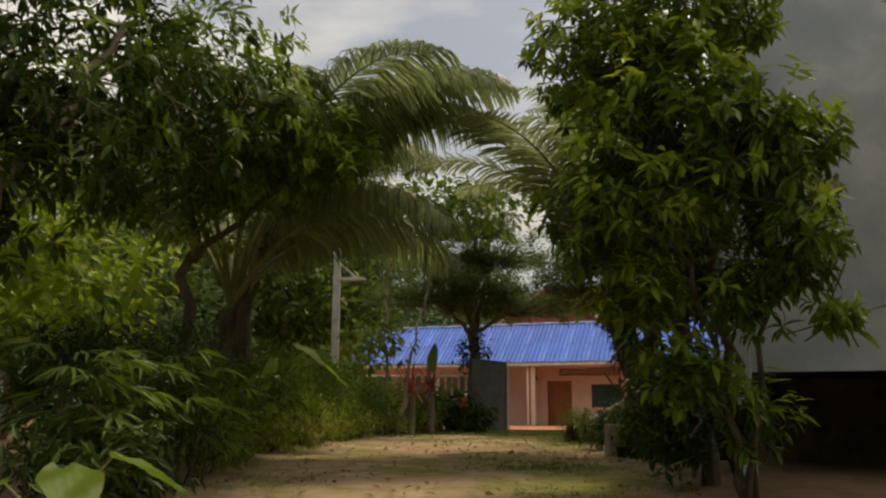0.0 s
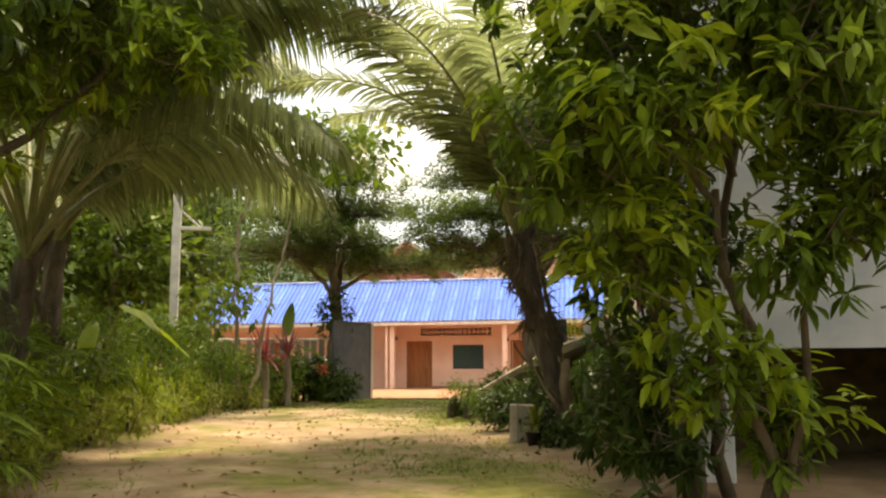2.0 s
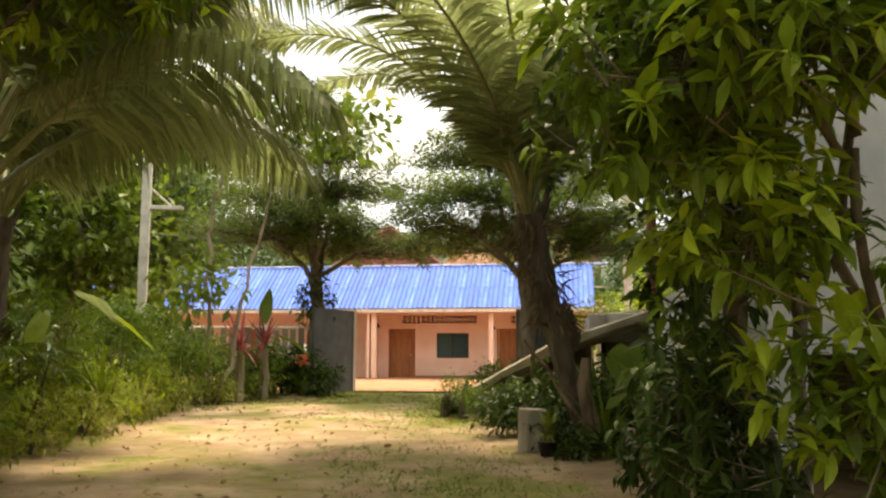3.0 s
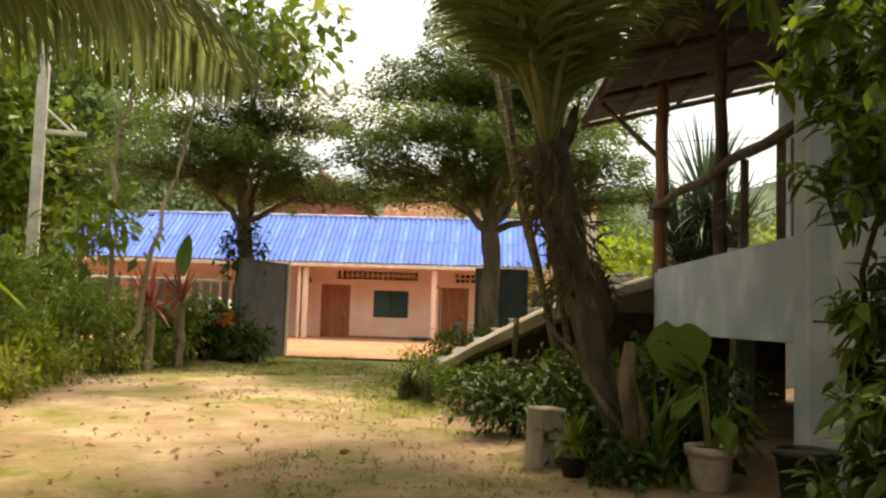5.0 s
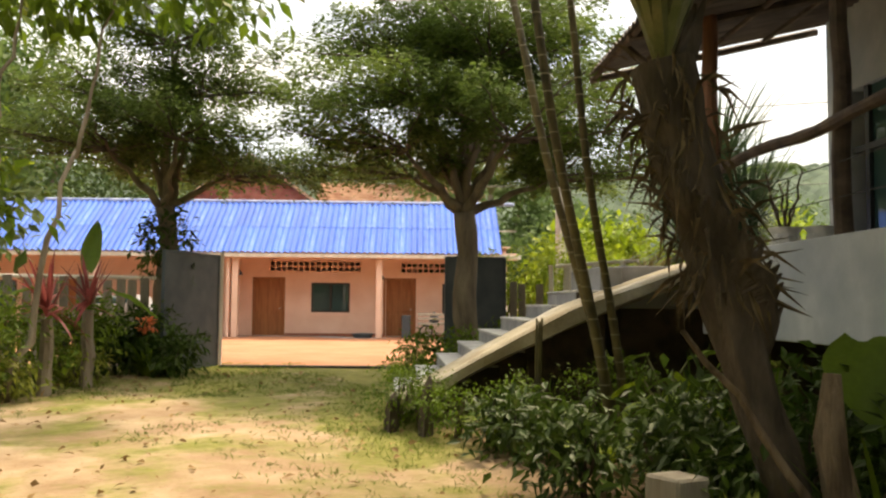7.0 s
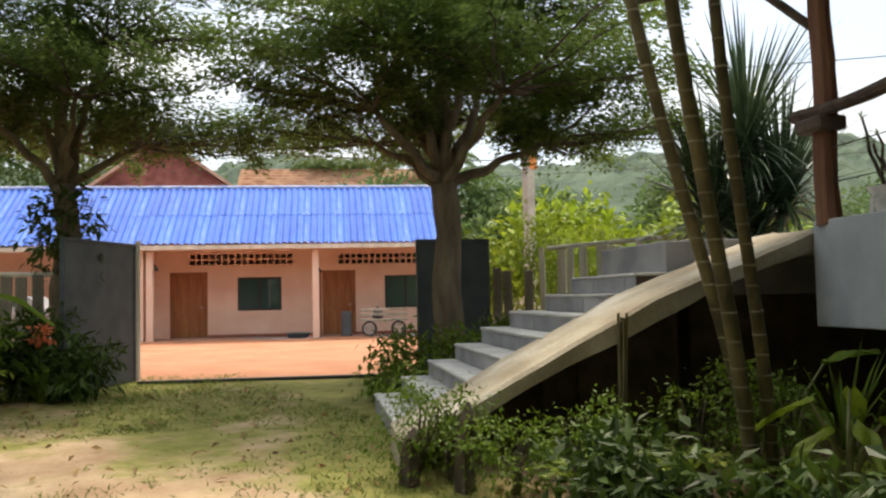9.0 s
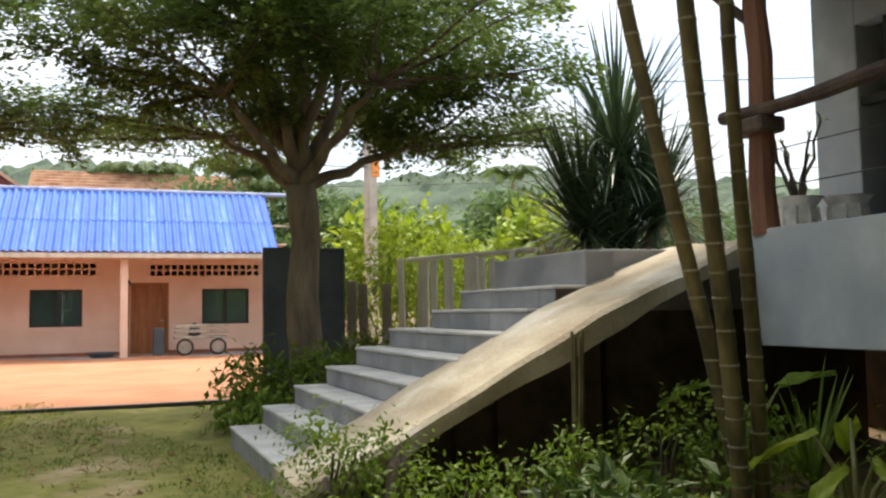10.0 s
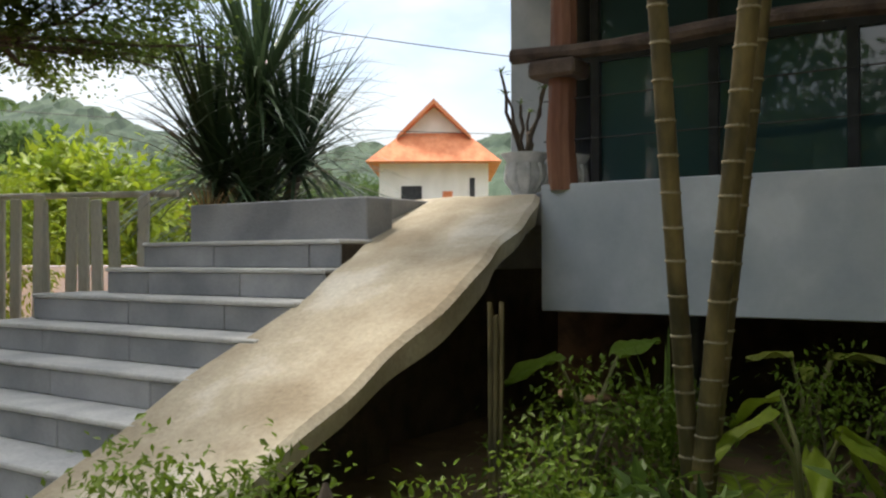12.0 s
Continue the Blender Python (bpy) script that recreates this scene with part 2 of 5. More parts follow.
# ---- building tools ----
GY = (-2000, -10, 0, 3, 6.5, 9, 12, 14, 20, 25, 30, 45, 4000)
GZ = (0.0, 0.0, 0.1, 0.3, 0.62, 0.8, 0.88, 0.92, 1.05, 1.12, 1.18, 1.2, 1.2)


def ground_z(y):
    return float(np.interp(y, GY, GZ))


def joined(*geos):
    vs, fs, n = [], [], 0
    for v, f in geos:
        vs.extend(tuple(p) for p in v)
        fs.extend(tuple(i + n for i in q) for q in f)
        n += len(v)
    return vs, fs


def moved(geo, m):
    return [tuple(m @ Vector(p)) for p in geo[0]], geo[1]


def box(x0, x1, y0, y1, z0, z1, bevel=0.01):
    bm = bmesh.new()
    bmesh.ops.create_cube(bm, size=1)
    for v in bm.verts:
        v.co = ((x0 + x1) / 2 + v.co.x * (x1 - x0), (y0 + y1) / 2 + v.co.y * (y1 - y0), (z0 + z1) / 2 + v.co.z * (z1 - z0))
    b = min(bevel, 0.3 * min(x1 - x0, y1 - y0, z1 - z0))
    if b > 0:
        bmesh.ops.bevel(bm, geom=bm.edges[:], offset=b, segments=1, affect="EDGES")
    bm.verts.index_update()
    geo = [tuple(v.co) for v in bm.verts], [tuple(v.index for v in f.verts) for f in bm.faces]
    bm.free()
    return geo


def tube(points, radii, n=8, wob=0.0):
    pts = [Vector(p) for p in points]
    if not hasattr(radii, "__len__"):
        radii = [radii] * len(pts)
    vs, fs = [], []
    for i, p in enumerate(pts):
        d = (pts[min(i + 1, len(pts) - 1)] - pts[max(i - 1, 0)]).normalized()
        a = d.cross(Vector((0.31, 0.94, 0.12))).normalized()
        if abs(d.y) > 0.9:
            a = d.cross(Vector((0, 0, 1))).normalized()
        b = d.cross(a)
        for k in range(n):
            r = radii[i] * (1 + wob * noise.noise(p * 3 + Vector((k * 1.7, 0, i * 0.9))))
            vs.append(tuple(p + (a * math.cos(k * math.tau / n) + b * math.sin(k * math.tau / n)) * r))
    for i in range(len(pts) - 1):
        for k in range(n):
            fs.append((i * n + k, i * n + (k + 1) % n, (i + 1) * n + (k + 1) % n, (i + 1) * n + k))
    fs.append(tuple(range(n))[::-1])
    fs.append(tuple(range((len(pts) - 1) * n, len(pts) * n)))
    return vs, fs


def lathe(profile, n=20):
    vs, fs = [], []
    for r, z in profile:
        for k in range(n):
            vs.append((r * math.cos(k * math.tau / n), r * math.sin(k * math.tau / n), z))
    for i in range(len(profile) - 1):
        for k in range(n):
            fs.append((i * n + k, i * n + (k + 1) % n, (i + 1) * n + (k + 1) % n, (i + 1) * n + k))
    return vs, fs


def thing(name, label, category, m=None, group="", kind=""):
    ob = new(name)
    ob.matrix_world = m or Matrix()
    return tagged(ob, label, category, group, kind)


def part(name, geo, mat, parent=None, label="", smooth=False):
    me = bpy.data.meshes.new(name)
    me.from_pydata([tuple(v) for v in geo[0]], [], [tuple(f) for f in geo[1]])
    me.materials.append(mat)
    if smooth:
        me.shade_smooth()
    ob = new(name, me)
    ob.parent = parent
    if label:
        ob["label"] = label
    return ob


def same_mesh(name, ob, m, parent):
    o = new(name, ob.data)
    o.parent, o.matrix_basis = parent, m
    return o


rng = np.random.default_rng(7)


def leaves(centres, ways, sizes, aspect=0.4, sag=0.12):
    """Folded leaves of five points each, at centres, pointing along ways."""
    c, w = np.asarray(centres, float), np.asarray(ways, float)
    w = w / (np.linalg.norm(w, axis=1, keepdims=True) + 1e-9)
    up = np.tile((0.0, 0.0, 1.0), (len(c), 1)) + rng.normal(0, 0.35, (len(c), 3))
    s = np.cross(w, up)
    s /= np.linalg.norm(s, axis=1, keepdims=True) + 1e-9
    n = np.cross(s, w)
    L = np.asarray(sizes, float)[:, None]
    k = np.zeros((len(c), 5, 3))
    k[:, 0] = c
    k[:, 1] = c + w * L * 0.45 + s * L * aspect * 0.5 + n * L * 0.03
    k[:, 2] = c + w * L - n * L * sag
    k[:, 3] = c + w * L * 0.45 - s * L * aspect * 0.5 + n * L * 0.03
    k[:, 4] = c + w * L * 0.5 - n * L * 0.05
    base = np.arange(len(c))[:, None] * 5
    f = np.concatenate([base + np.array(q) for q in ((0, 4, 1), (1, 4, 2), (0, 3, 4), (4, 3, 2))])
    return k.reshape(-1, 3), f


def fine_leaves(centres, ways, sizes, aspect=0.3, sag=0.3):
    """Pointed leaves that fold along the midrib and bend down to the tip."""
    c, w = np.asarray(centres, float), np.asarray(ways, float)
    w = w / (np.linalg.norm(w, axis=1, keepdims=True) + 1e-9)
    up = np.tile((0.0, 0.0, 1.0), (len(c), 1)) + rng.normal(0, 0.3, (len(c), 3))
    s = np.cross(w, up)
    s /= np.linalg.norm(s, axis=1, keepdims=True) + 1e-9
    n = np.cross(s, w)
    L = np.asarray(sizes, float)[:, None]
    sg = (sag * rng.uniform(0.3, 1.5, len(c)))[:, None]
    k = np.zeros((len(c), 14, 3))
    for i, (t, wd) in enumerate(((0.0, 0.06), (0.22, 0.62), (0.48, 1.0), (0.76, 0.66))):
        mid = c + w * L * t - n * L * sg * t * t
        k[:, 3 * i] = mid + s * L * aspect * 0.5 * wd + n * L * aspect * 0.16 * wd
        k[:, 3 * i + 1] = mid
        k[:, 3 * i + 2] = mid - s * L * aspect * 0.5 * wd + n * L * aspect * 0.16 * wd
    k[:, 12] = c + w * L - n * L * sg
    k[:, 13] = c - w * L * 0.12
    fs = [(12, 9, 10), (12, 10, 11), (13, 1, 0), (13, 2, 1)]
    for i in range(3):
        a = 3 * i
        fs += [(a, a + 1, a + 4), (a, a + 4, a + 3), (a + 1, a + 2, a + 5), (a + 1, a + 5, a + 4)]
    base = np.arange(len(c))[:, None] * 14
    return k.reshape(-1, 3), np.concatenate([base + np.array(q) for q in fs])


def whorls(blobs, tips, per, size, aspect=0.3, shell=0.6, sag=0.35):
    """Leaves that spring in rosettes from twig ends inside ellipsoids; also the twigs."""
    vol = np.array([b[3] * b[4] * b[5] for b in blobs]) ** 0.7
    b = np.array(blobs)[rng.choice(len(blobs), tips, p=vol / vol.sum())]
    d = rng.normal(0, 1, (tips, 3))
    d /= np.linalg.norm(d, axis=1, keepdims=True)
    r = (shell + (1 - shell) * rng.random(tips)) * rng.uniform(0.85, 1.15, tips)
    tip = b[:, :3] + d * r[:, None] * b[:, 3:]
    axis = d * 0.7 + np.array((0, 0, 0.35)) + rng.normal(0, 0.25, (tips, 3))
    axis /= np.linalg.norm(axis, axis=1, keepdims=True)
    a1 = np.cross(axis, (0.3, 0.5, 0.8))
    a1 /= np.linalg.norm(a1, axis=1, keepdims=True)
    a2 = np.cross(axis, a1)
    cs, ws, ss = [], [], []
    for k in range(per):
        an = k * 2.4 + rng.uniform(-0.4, 0.4, tips)
        back = k / per
        cs.append(tip - axis * size * 0.9 * back)
        ws.append(axis * rng.uniform(0.1, 0.75, tips)[:, None] + a1 * np.cos(an)[:, None] + a2 * np.sin(an)[:, None] - np.array((0, 0, 0.25)))
        ss.append(size * rng.uniform(0.6, 1.15, tips) * (0.7 + 0.4 * back))
    lf = fine_leaves(np.concatenate(cs), np.concatenate(ws), np.concatenate(ss), aspect, sag)
    tw = joined(*[tube([tip[i] - axis[i] * size * 2.6, tip[i] - axis[i] * size, tip[i]], [0.007, 0.005, 0.003], 4) for i in range(0, tips, 2)])
    return lf, tw


def crown(blobs, clumps, per, size, aspect=0.4, spread=0.35, droop=0.3, shell=0.55, flat=1.0):
    """Leaves in clumps that fill ellipsoids (x, y, z, rx, ry, rz), thicker towards their outside."""
    vol = np.array([b[3] * b[4] * b[5] for b in blobs]) ** 0.7
    pick = rng.choice(len(blobs), clumps, p=vol / vol.sum())
    b = np.array(blobs)[pick]
    d = rng.normal(0, 1, (clumps, 3))
    d /= np.linalg.norm(d, axis=1, keepdims=True)
    r = (shell + (1 - shell) * rng.random(clumps)) ** 0.8 * rng.uniform(0.8, 1.12, clumps)
    cc = b[:, :3] + d * r[:, None] * b[:, 3:]
    c = np.repeat(cc, per, 0) + rng.normal(0, 1, (clumps * per, 3)) * spread * np.array((1, 1, 0.6 * flat))
    w = np.repeat(d, per, 0) * 0.7 + rng.normal(0, 0.7, (clumps * per, 3)) * np.array((1, 1, flat)) + np.array((0, 0, -droop))
    return leaves(c, w, size * rng.uniform(0.6, 1.25, len(c)), aspect)


def blades(n, spread, length, width, lean=0.5, curve=0.5, z0=0.0, seg=4):
    """Sword-shaped leaves that spring from near one point and bend outward."""
    vs, fs = [], []
    for i in range(n):
        az, ln = rng.uniform(0, math.tau), length * rng.uniform(0.65, 1.1)
        el = lean * rng.uniform(0.15, 1.0) ** 0.8
        out = np.array((math.cos(az), math.sin(az), 0))
        side = np.array((-math.sin(az), math.cos(az), 0))
        p = out * rng.uniform(0, spread) + np.array((0, 0, z0 + rng.uniform(-0.1, 0.1) * length))
        a, b0 = el, len(vs)
        for k in range(seg + 1):
            t = k / seg
            w = width * (1 - t) ** 0.6 * (0.55 + 0.9 * min(t * 3, 1) * 0.5)
            vs.extend([tuple(p + side * w), tuple(p - side * w)])
            p = p + (out * math.sin(a) + np.array((0, 0, 1)) * math.cos(a)) * ln / seg
            a += curve * rng.uniform(0.6, 1.3) / seg * 2
        for k in range(seg):
            fs.append((b0 + 2 * k, b0 + 2 * k + 1, b0 + 2 * k + 3, b0 + 2 * k + 2))
    return vs, fs


def frond(length, rise, bend, pairs=46, leaflet=0.75, hang=0.5, width=0.024, bare=0.14):
    """One feather frond along +x: the stalk, and its drooping leaflets."""
    pts, a, p = [], rise, Vector((0, 0, 0))
    seg = 14
    for i in range(seg + 1):
        pts.append(p.copy())
        p = p + Vector((math.cos(a), 0, math.sin(a))) * length / seg
        a -= bend / seg * (0.5 + i / seg)
    stalk = tube(pts, [0.045 * min(1, length / 3) * (1 - i / seg) ** 1.3 + 0.005 * min(1, length / 2) for i in range(seg + 1)], 5)
    vs, fs = [], []
    for i in range(pairs):
        t = bare + (0.99 - bare) * (i + rng.uniform(-0.3, 0.3)) / pairs
        q = min(max(t, 0), 0.999) * seg
        p0 = pts[int(q)].lerp(pts[int(q) + 1], q - int(q))
        tan = (pts[int(q) + 1] - pts[int(q)]).normalized()
        ln = leaflet * (math.sin(math.pi * min(1, 0.16 + 0.84 * t)) ** 0.5) * rng.uniform(0.85, 1.1)
        for sgn in (-1, 1):
            d = (Vector((0, sgn, 0)) * 0.85 + tan * 0.55 + Vector((0, 0, rng.uniform(-0.1, 0.25)))).normalized()
            b0, pp = len(vs), p0.copy()
            wv = tan * width
            for k in range(4):
                w = wv * (0.6, 1.0, 0.8, 0.08)[k]
                vs.extend([tuple(pp + w), tuple(pp - w)])
                pp = pp + d * ln / 3
                d = (d + Vector((0, 0, -hang * rng.uniform(0.6, 1.3)))).normalized()
            for k in range(3):
                fs.append((b0 + 2 * k, b0 + 2 * k + 1, b0 + 2 * k + 3, b0 + 2 * k + 2))
    return stalk, (vs, fs)


def big_leaf(length, width, cup=0.15, notch=0.07):
    """A broad heart-shaped leaf along +x, with a bent midrib and wavy rim."""
    vs, fs, nu, nv = [], [], 9, 7
    for i in range(nu):
        t = i / (nu - 1)
        w = width * 0.5 * math.sin(math.pi * min(1, t * 0.93 + 0.07)) ** 0.65 * (1 - 0.25 * t)
        for j in range(nv):
            s = j / (nv - 1) * 2 - 1
            vs.append((t * length - notch * length * abs(s) * (1 - t), w * s, -cup * length * t * t + 0.12 * w * abs(s) + 0.02 * math.sin(9 * t + 4 * s)))
    for i in range(nu - 1):
        for j in range(nv - 1):
            a = i * nv + j
            fs.append((a, a + 1, a + nv + 1, a + nv))
    return vs, fs


def limb(p, q, r0, r1, n=6, wave=0.1):
    p, q = Vector(p), Vector(q)
    pts = [p.lerp(q, i / n) + Vector(rng.normal(0, wave, 3)) * (0 if i in (0, n) else 1) * (q - p).length * 0.3 for i in range(n + 1)]
    return tube(pts, [r0 + (r1 - r0) * i / n for i in range(n + 1)], 8, 0.25)


# ---- ground ----
def build_ground():
    xs = np.concatenate([[-3000, -800, -200, -60, -25], np.arange(-14, 16.1, 0.4), [20, 30, 60, 200, 800, 3000]])
    ys = np.concatenate([[-1500, -300, -60, -15, -6], np.arange(-2, 46.1, 0.4), [52, 65, 100, 250, 900, 4000]])
    vs, cols = [], []
    for y in ys:
        for x in xs:
            near = -14 <= x <= 16 and -2 <= y <= 46
            z = ground_z(y) + (0.03 * noise.noise(Vector((x * 0.7, y * 0.7, 0))) if near else 0)
            # beds along both sides of the drive are a little higher
            edge_l = np.interp(y, (0, 9, 13, 20, 25, 27), (-1.6, -2.3, -2.7, -2.0, -0.6, 0.9))
            edge_r = np.interp(y, (0, 8, 13, 17, 20, 27), (1.7, 2.3, 2.5, 2.6, 3.0, 6.0))
            bed = float(np.clip(max(edge_l - x, x - edge_r) / 0.6, 0, 1)) if y < 27 else 0.0
            lane = float(np.clip((y + 0.36 * (x - 2.0) - 26.9) / 0.5, 0, 1)) if y < 60 else 0.0
            if not near:
                bed, lane = 0.0, 0.0
            z += 0.06 * bed
            gr = 0.0 + 0.14 * math.exp(-((x - 1.0 - 0.03 * y) / 0.9) ** 2) + 0.13 * float(np.clip((y - 21) / 4, 0, 1)) * (1 - lane) - 0.1 * float(np.clip((y - 12) / 6, 0, 1)) * float(np.clip((22 - y) / 3, 0, 1))
            gr += 0.4 * float(np.clip(1 - abs(x - edge_r + 0.2) / 0.9, 0, 1)) if 17 < y < 27 else 0
            if not near:
                gr = 0.4
            vs.append((float(x), float(y), z))
            worn = 0.4 * math.exp(-((x - 1.9) / 0.7) ** 2 - ((y - 14.8) / 2.4) ** 2)
            cols.append((max(gr - worn * 0.4, 0), lane, max(bed * 0.85, worn), 1))
    nx = len(xs)
    fs = [(j * nx + i, j * nx + i + 1, (j + 1) * nx + i + 1, (j + 1) * nx + i) for j in range(len(ys) - 1) for i in range(nx - 1)]
    ob = part("ground", (vs, fs), ground_material(), smooth=True)
    at = ob.data.color_attributes.new("zone", "FLOAT_COLOR", "POINT")
    at.data.foreach_set("color", np.array(cols, dtype=np.float32).ravel())
    tagged(ob, "sandy yard ground with thin grass, litter and an orange dirt lane", "ground", kind="structure")


build_ground()

# ---- pink row house with the blue roof ----
HOUSE = pose(4.93, 41.0, 0, 0, 0, -20)
FL = 1.2


def build_row_house():
    h = thing("row_house", "single-storey pink plastered row house with blue corrugated roof", "house", HOUSE)
    top, left, right = 4.25, -13.2, 8.85
    holes = [(-0.05, 1.08, FL, 3.23), (2.0, 3.35, 2.02, 3.06), (4.62, 5.6, FL, 3.2), (6.6, 7.95, 2.02, 3.04),
             (0.5, 3.75, 3.42, 3.84), (5.1, 8.3, 3.40, 3.80), (-3.4, -2.1, 2.02, 3.06), (-6.6, -5.5, FL, 3.23), (-9.6, -8.2, 2.02, 3.06)]
    cuts = sorted({left, right} | {v for q in holes for v in q[:2]})
    geos = []
    for a, b in zip(cuts, cuts[1:]):
        z = FL - 0.3
        for q in sorted((q for q in holes if q[0] <= a + 1e-6 and q[1] >= b - 1e-6), key=lambda q: q[2]):
            if q[2] - z > 0.01:
                geos.append(box(a, b, 0, 0.14, z, q[2], 0))
            z = q[3]
        geos.append(box(a, b, 0, 0.14, z, top, 0))
    for w in geos:
        part("wall", w, PINK, h)
    part("back_wall", box(left, right, 4.2, 4.34, FL - 0.3, top, 0), PINK, h)
    for x in (left, 4.15, right - 0.14):
        part("side_wall", box(x, x + 0.14, 0.14, 4.2, FL - 0.3, top, 0), PINK, h)
    part("end_wall", box(-0.62, -0.5, -1.7, -0.002, FL - 0.1, 3.9, 0.01), PINK, h)
    part("veranda_floor", box(left, right + 0.2, -1.75, 4.2, FL - 0.3, FL - 0.004, 0.02), CONC, h)
    part("ceiling", box(left, right, -1.4, 4.2, 4.26, 4.3, 0), PINK, h)
    part("plinth", joined(box(1.1, 4.6, -0.022, -0.003, FL, FL + 0.09, 0.004), box(5.62, right, -0.022, -0.003, FL, FL + 0.09, 0.004)), PINK_D, h)
    part("eave_beam", box(left, right + 0.2, -1.72, -1.55, 3.82, 4.05, 0.01), PINK, h)
    post = part("post", box(-0.1, 0.1, -0.1, 0.1, FL - 0.02, 3.82, 0.015), PINK, h)
    post.matrix_basis = pose(-0.32, -1.62, 0)
    for x in (4.45, 8.6, -4.9, -9.4):
        same_mesh("post", post, pose(x, -1.62, 0), h)
    # panelled doors
    dw = 1.0
    door = part("door", joined(box(0, dw, 0.05, 0.09, FL + 0.01, 3.18, 0.004)), DOOR, h)
    door.matrix_basis = pose(0.02, 0, 0)
    for x in (0.1, 0.54):
        for z, ht in ((FL + 0.15, 0.62), (FL + 0.87, 0.62), (FL + 1.58, 0.3)):
            part("door_panel", box(x, x + 0.36, 0.032, 0.05, z, z + ht, 0.012), DOOR, door)
    fr = part("door_frame", joined(box(-0.07, 0.0, -0.01, 0.1, FL, 3.22, 0.005), box(dw, dw + 0.07, -0.01, 0.1, FL, 3.22, 0.005), box(-0.07, dw + 0.07, -0.01, 0.1, 3.18, 3.24, 0.005)), DOOR, door)
    part("handle", tube([(0.92, 0.03, 2.15), (0.92, -0.03, 2.15), (0.84, -0.03, 2.15)], 0.013, 8), STEEL, door)
    for x in (4.6, -6.55):
        d2 = same_mesh("door", door, pose(x, 0, 0), h)
        for o in list(door.children):
            same_mesh(o.name.split(".")[0], o, Matrix(), d2)
    for x0, x1 in ((2.0, 3.35), (6.6, 7.95), (-3.4, -2.1), (-9.6, -8.2)):
        w = part("window", joined(box(x0, x1, 0.0, 0.1, 2.02, 2.08, 0.004), box(x0, x1, 0.0, 0.1, 3.0, 3.06, 0.004), box(x0, x0 + 0.06, 0.0, 0.1, 2.08, 3.0, 0.004), box(x1 - 0.06, x1, 0.0, 0.1, 2.08, 3.0, 0.004), box((x0 + x1) / 2 - 0.03, (x0 + x1) / 2 + 0.03, 0.0, 0.1, 2.08, 3.0, 0.004)), FRAME, h, "dark-framed two-pane window")
        for a, b in ((x0 + 0.06, (x0 + x1) / 2 - 0.03), ((x0 + x1) / 2 + 0.03, x1 - 0.06)):
            part("pane", box(a, b, 0.055, 0.06, 2.08, 3.0, 0), GLASS, w)
    # ventilation blocks: square holes in two rows
    for x0, x1, z0, z1 in ((0.5, 3.75, 3.42, 3.84), (5.1, 8.3, 3.40, 3.80)):
        v = part("vent_block", joined(*([box(x0, x1, 0.0, 0.1, z, z + 0.045, 0.004) for z in (z0, (z0 + z1) / 2 - 0.022, z1 - 0.045)])), PINK, h)
        n = int((x1 - x0) / 0.2)
        bar = part("bar", box(-0.025, 0.025, 0.01, 0.09, z0, z1, 0.004), PINK, v)
        for i in range(n + 1):
            (same_mesh("bar", bar, pose(x0 + 0.03 + i * (x1 - x0 - 0.06) / n, 0, 0), v) if i else bar).matrix_basis = pose(x0 + 0.03 + i * (x1 - x0 - 0.06) / n, 0, 0)
    # roof: corrugated sheets in two courses on both slopes
    y_e, z_e, y_r, z_r = -2.0, 3.98, 0.75, 5.92
    slope, ln = math.atan2(z_r - z_e, y_r - y_e), math.hypot(z_r - z_e, y_r - y_e)
    roof = part("roof", joined(box(left - 0.3, 9.15, y_e + 0.1, y_e + 0.16, z_e - 0.1, z_e - 0.02, 0), box(left - 0.3, 9.15, -0.6, -0.54, 4.86, 4.92, 0)), WOOD_GREY, h, "timber purlins under the blue sheets")

    def sheet(length):
        vs, fs, n = [], [], 44
        for j in range(3):
            for i in range(n + 1):
                vs.append((1.02 * i / n, length * j / 2, 0.028 * math.sin(i * math.tau / 8.8)))
        for j in range(2):
            for i in range(n):
                a = j * (n + 1) + i
                fs.append((a, a + 1, a + n + 2, a + n + 1))
        return vs, fs

    first = None
    count = int(9.15 - left + 0.3)
    for row in range(2):
        for i in range(count):
            m = pose(left - 0.3 + i * 1.0, y_e, z_e, math.degrees(slope)) @ pose(0, row * (ln / 2 - 0.06), 0.012 * row + 0.012 * (i % 2) + 0.03)
            if first is None:
                first = part("roof_sheet", sheet(ln / 2 + 0.08), BLUE, roof, smooth=True)
                first.matrix_basis = m
            else:
                same_mesh("roof_sheet", first, m, roof)
    for i in range(count):
        same_mesh("roof_sheet", first, pose(left - 0.3 + i, y_r, z_r, -32) @ pose(0, 0, 0.03), roof)
        same_mesh("roof_sheet", first, pose(left - 0.3 + i, y_r, z_r, -32) @ pose(0, ln / 2, 0.04), roof)
    part("ridge_cap", tube([(left - 0.3, y_r, z_r + 0.06), (9.2, y_r, z_r + 0.06)], 0.07, 10), BLUE_RIM, h)
    part("fascia", box(left - 0.3, 9.15, y_e + 0.02, y_e + 0.05, z_e - 0.14, z_e - 0.01, 0.004), WOOD_PALE, h)
    return h


build_row_house()


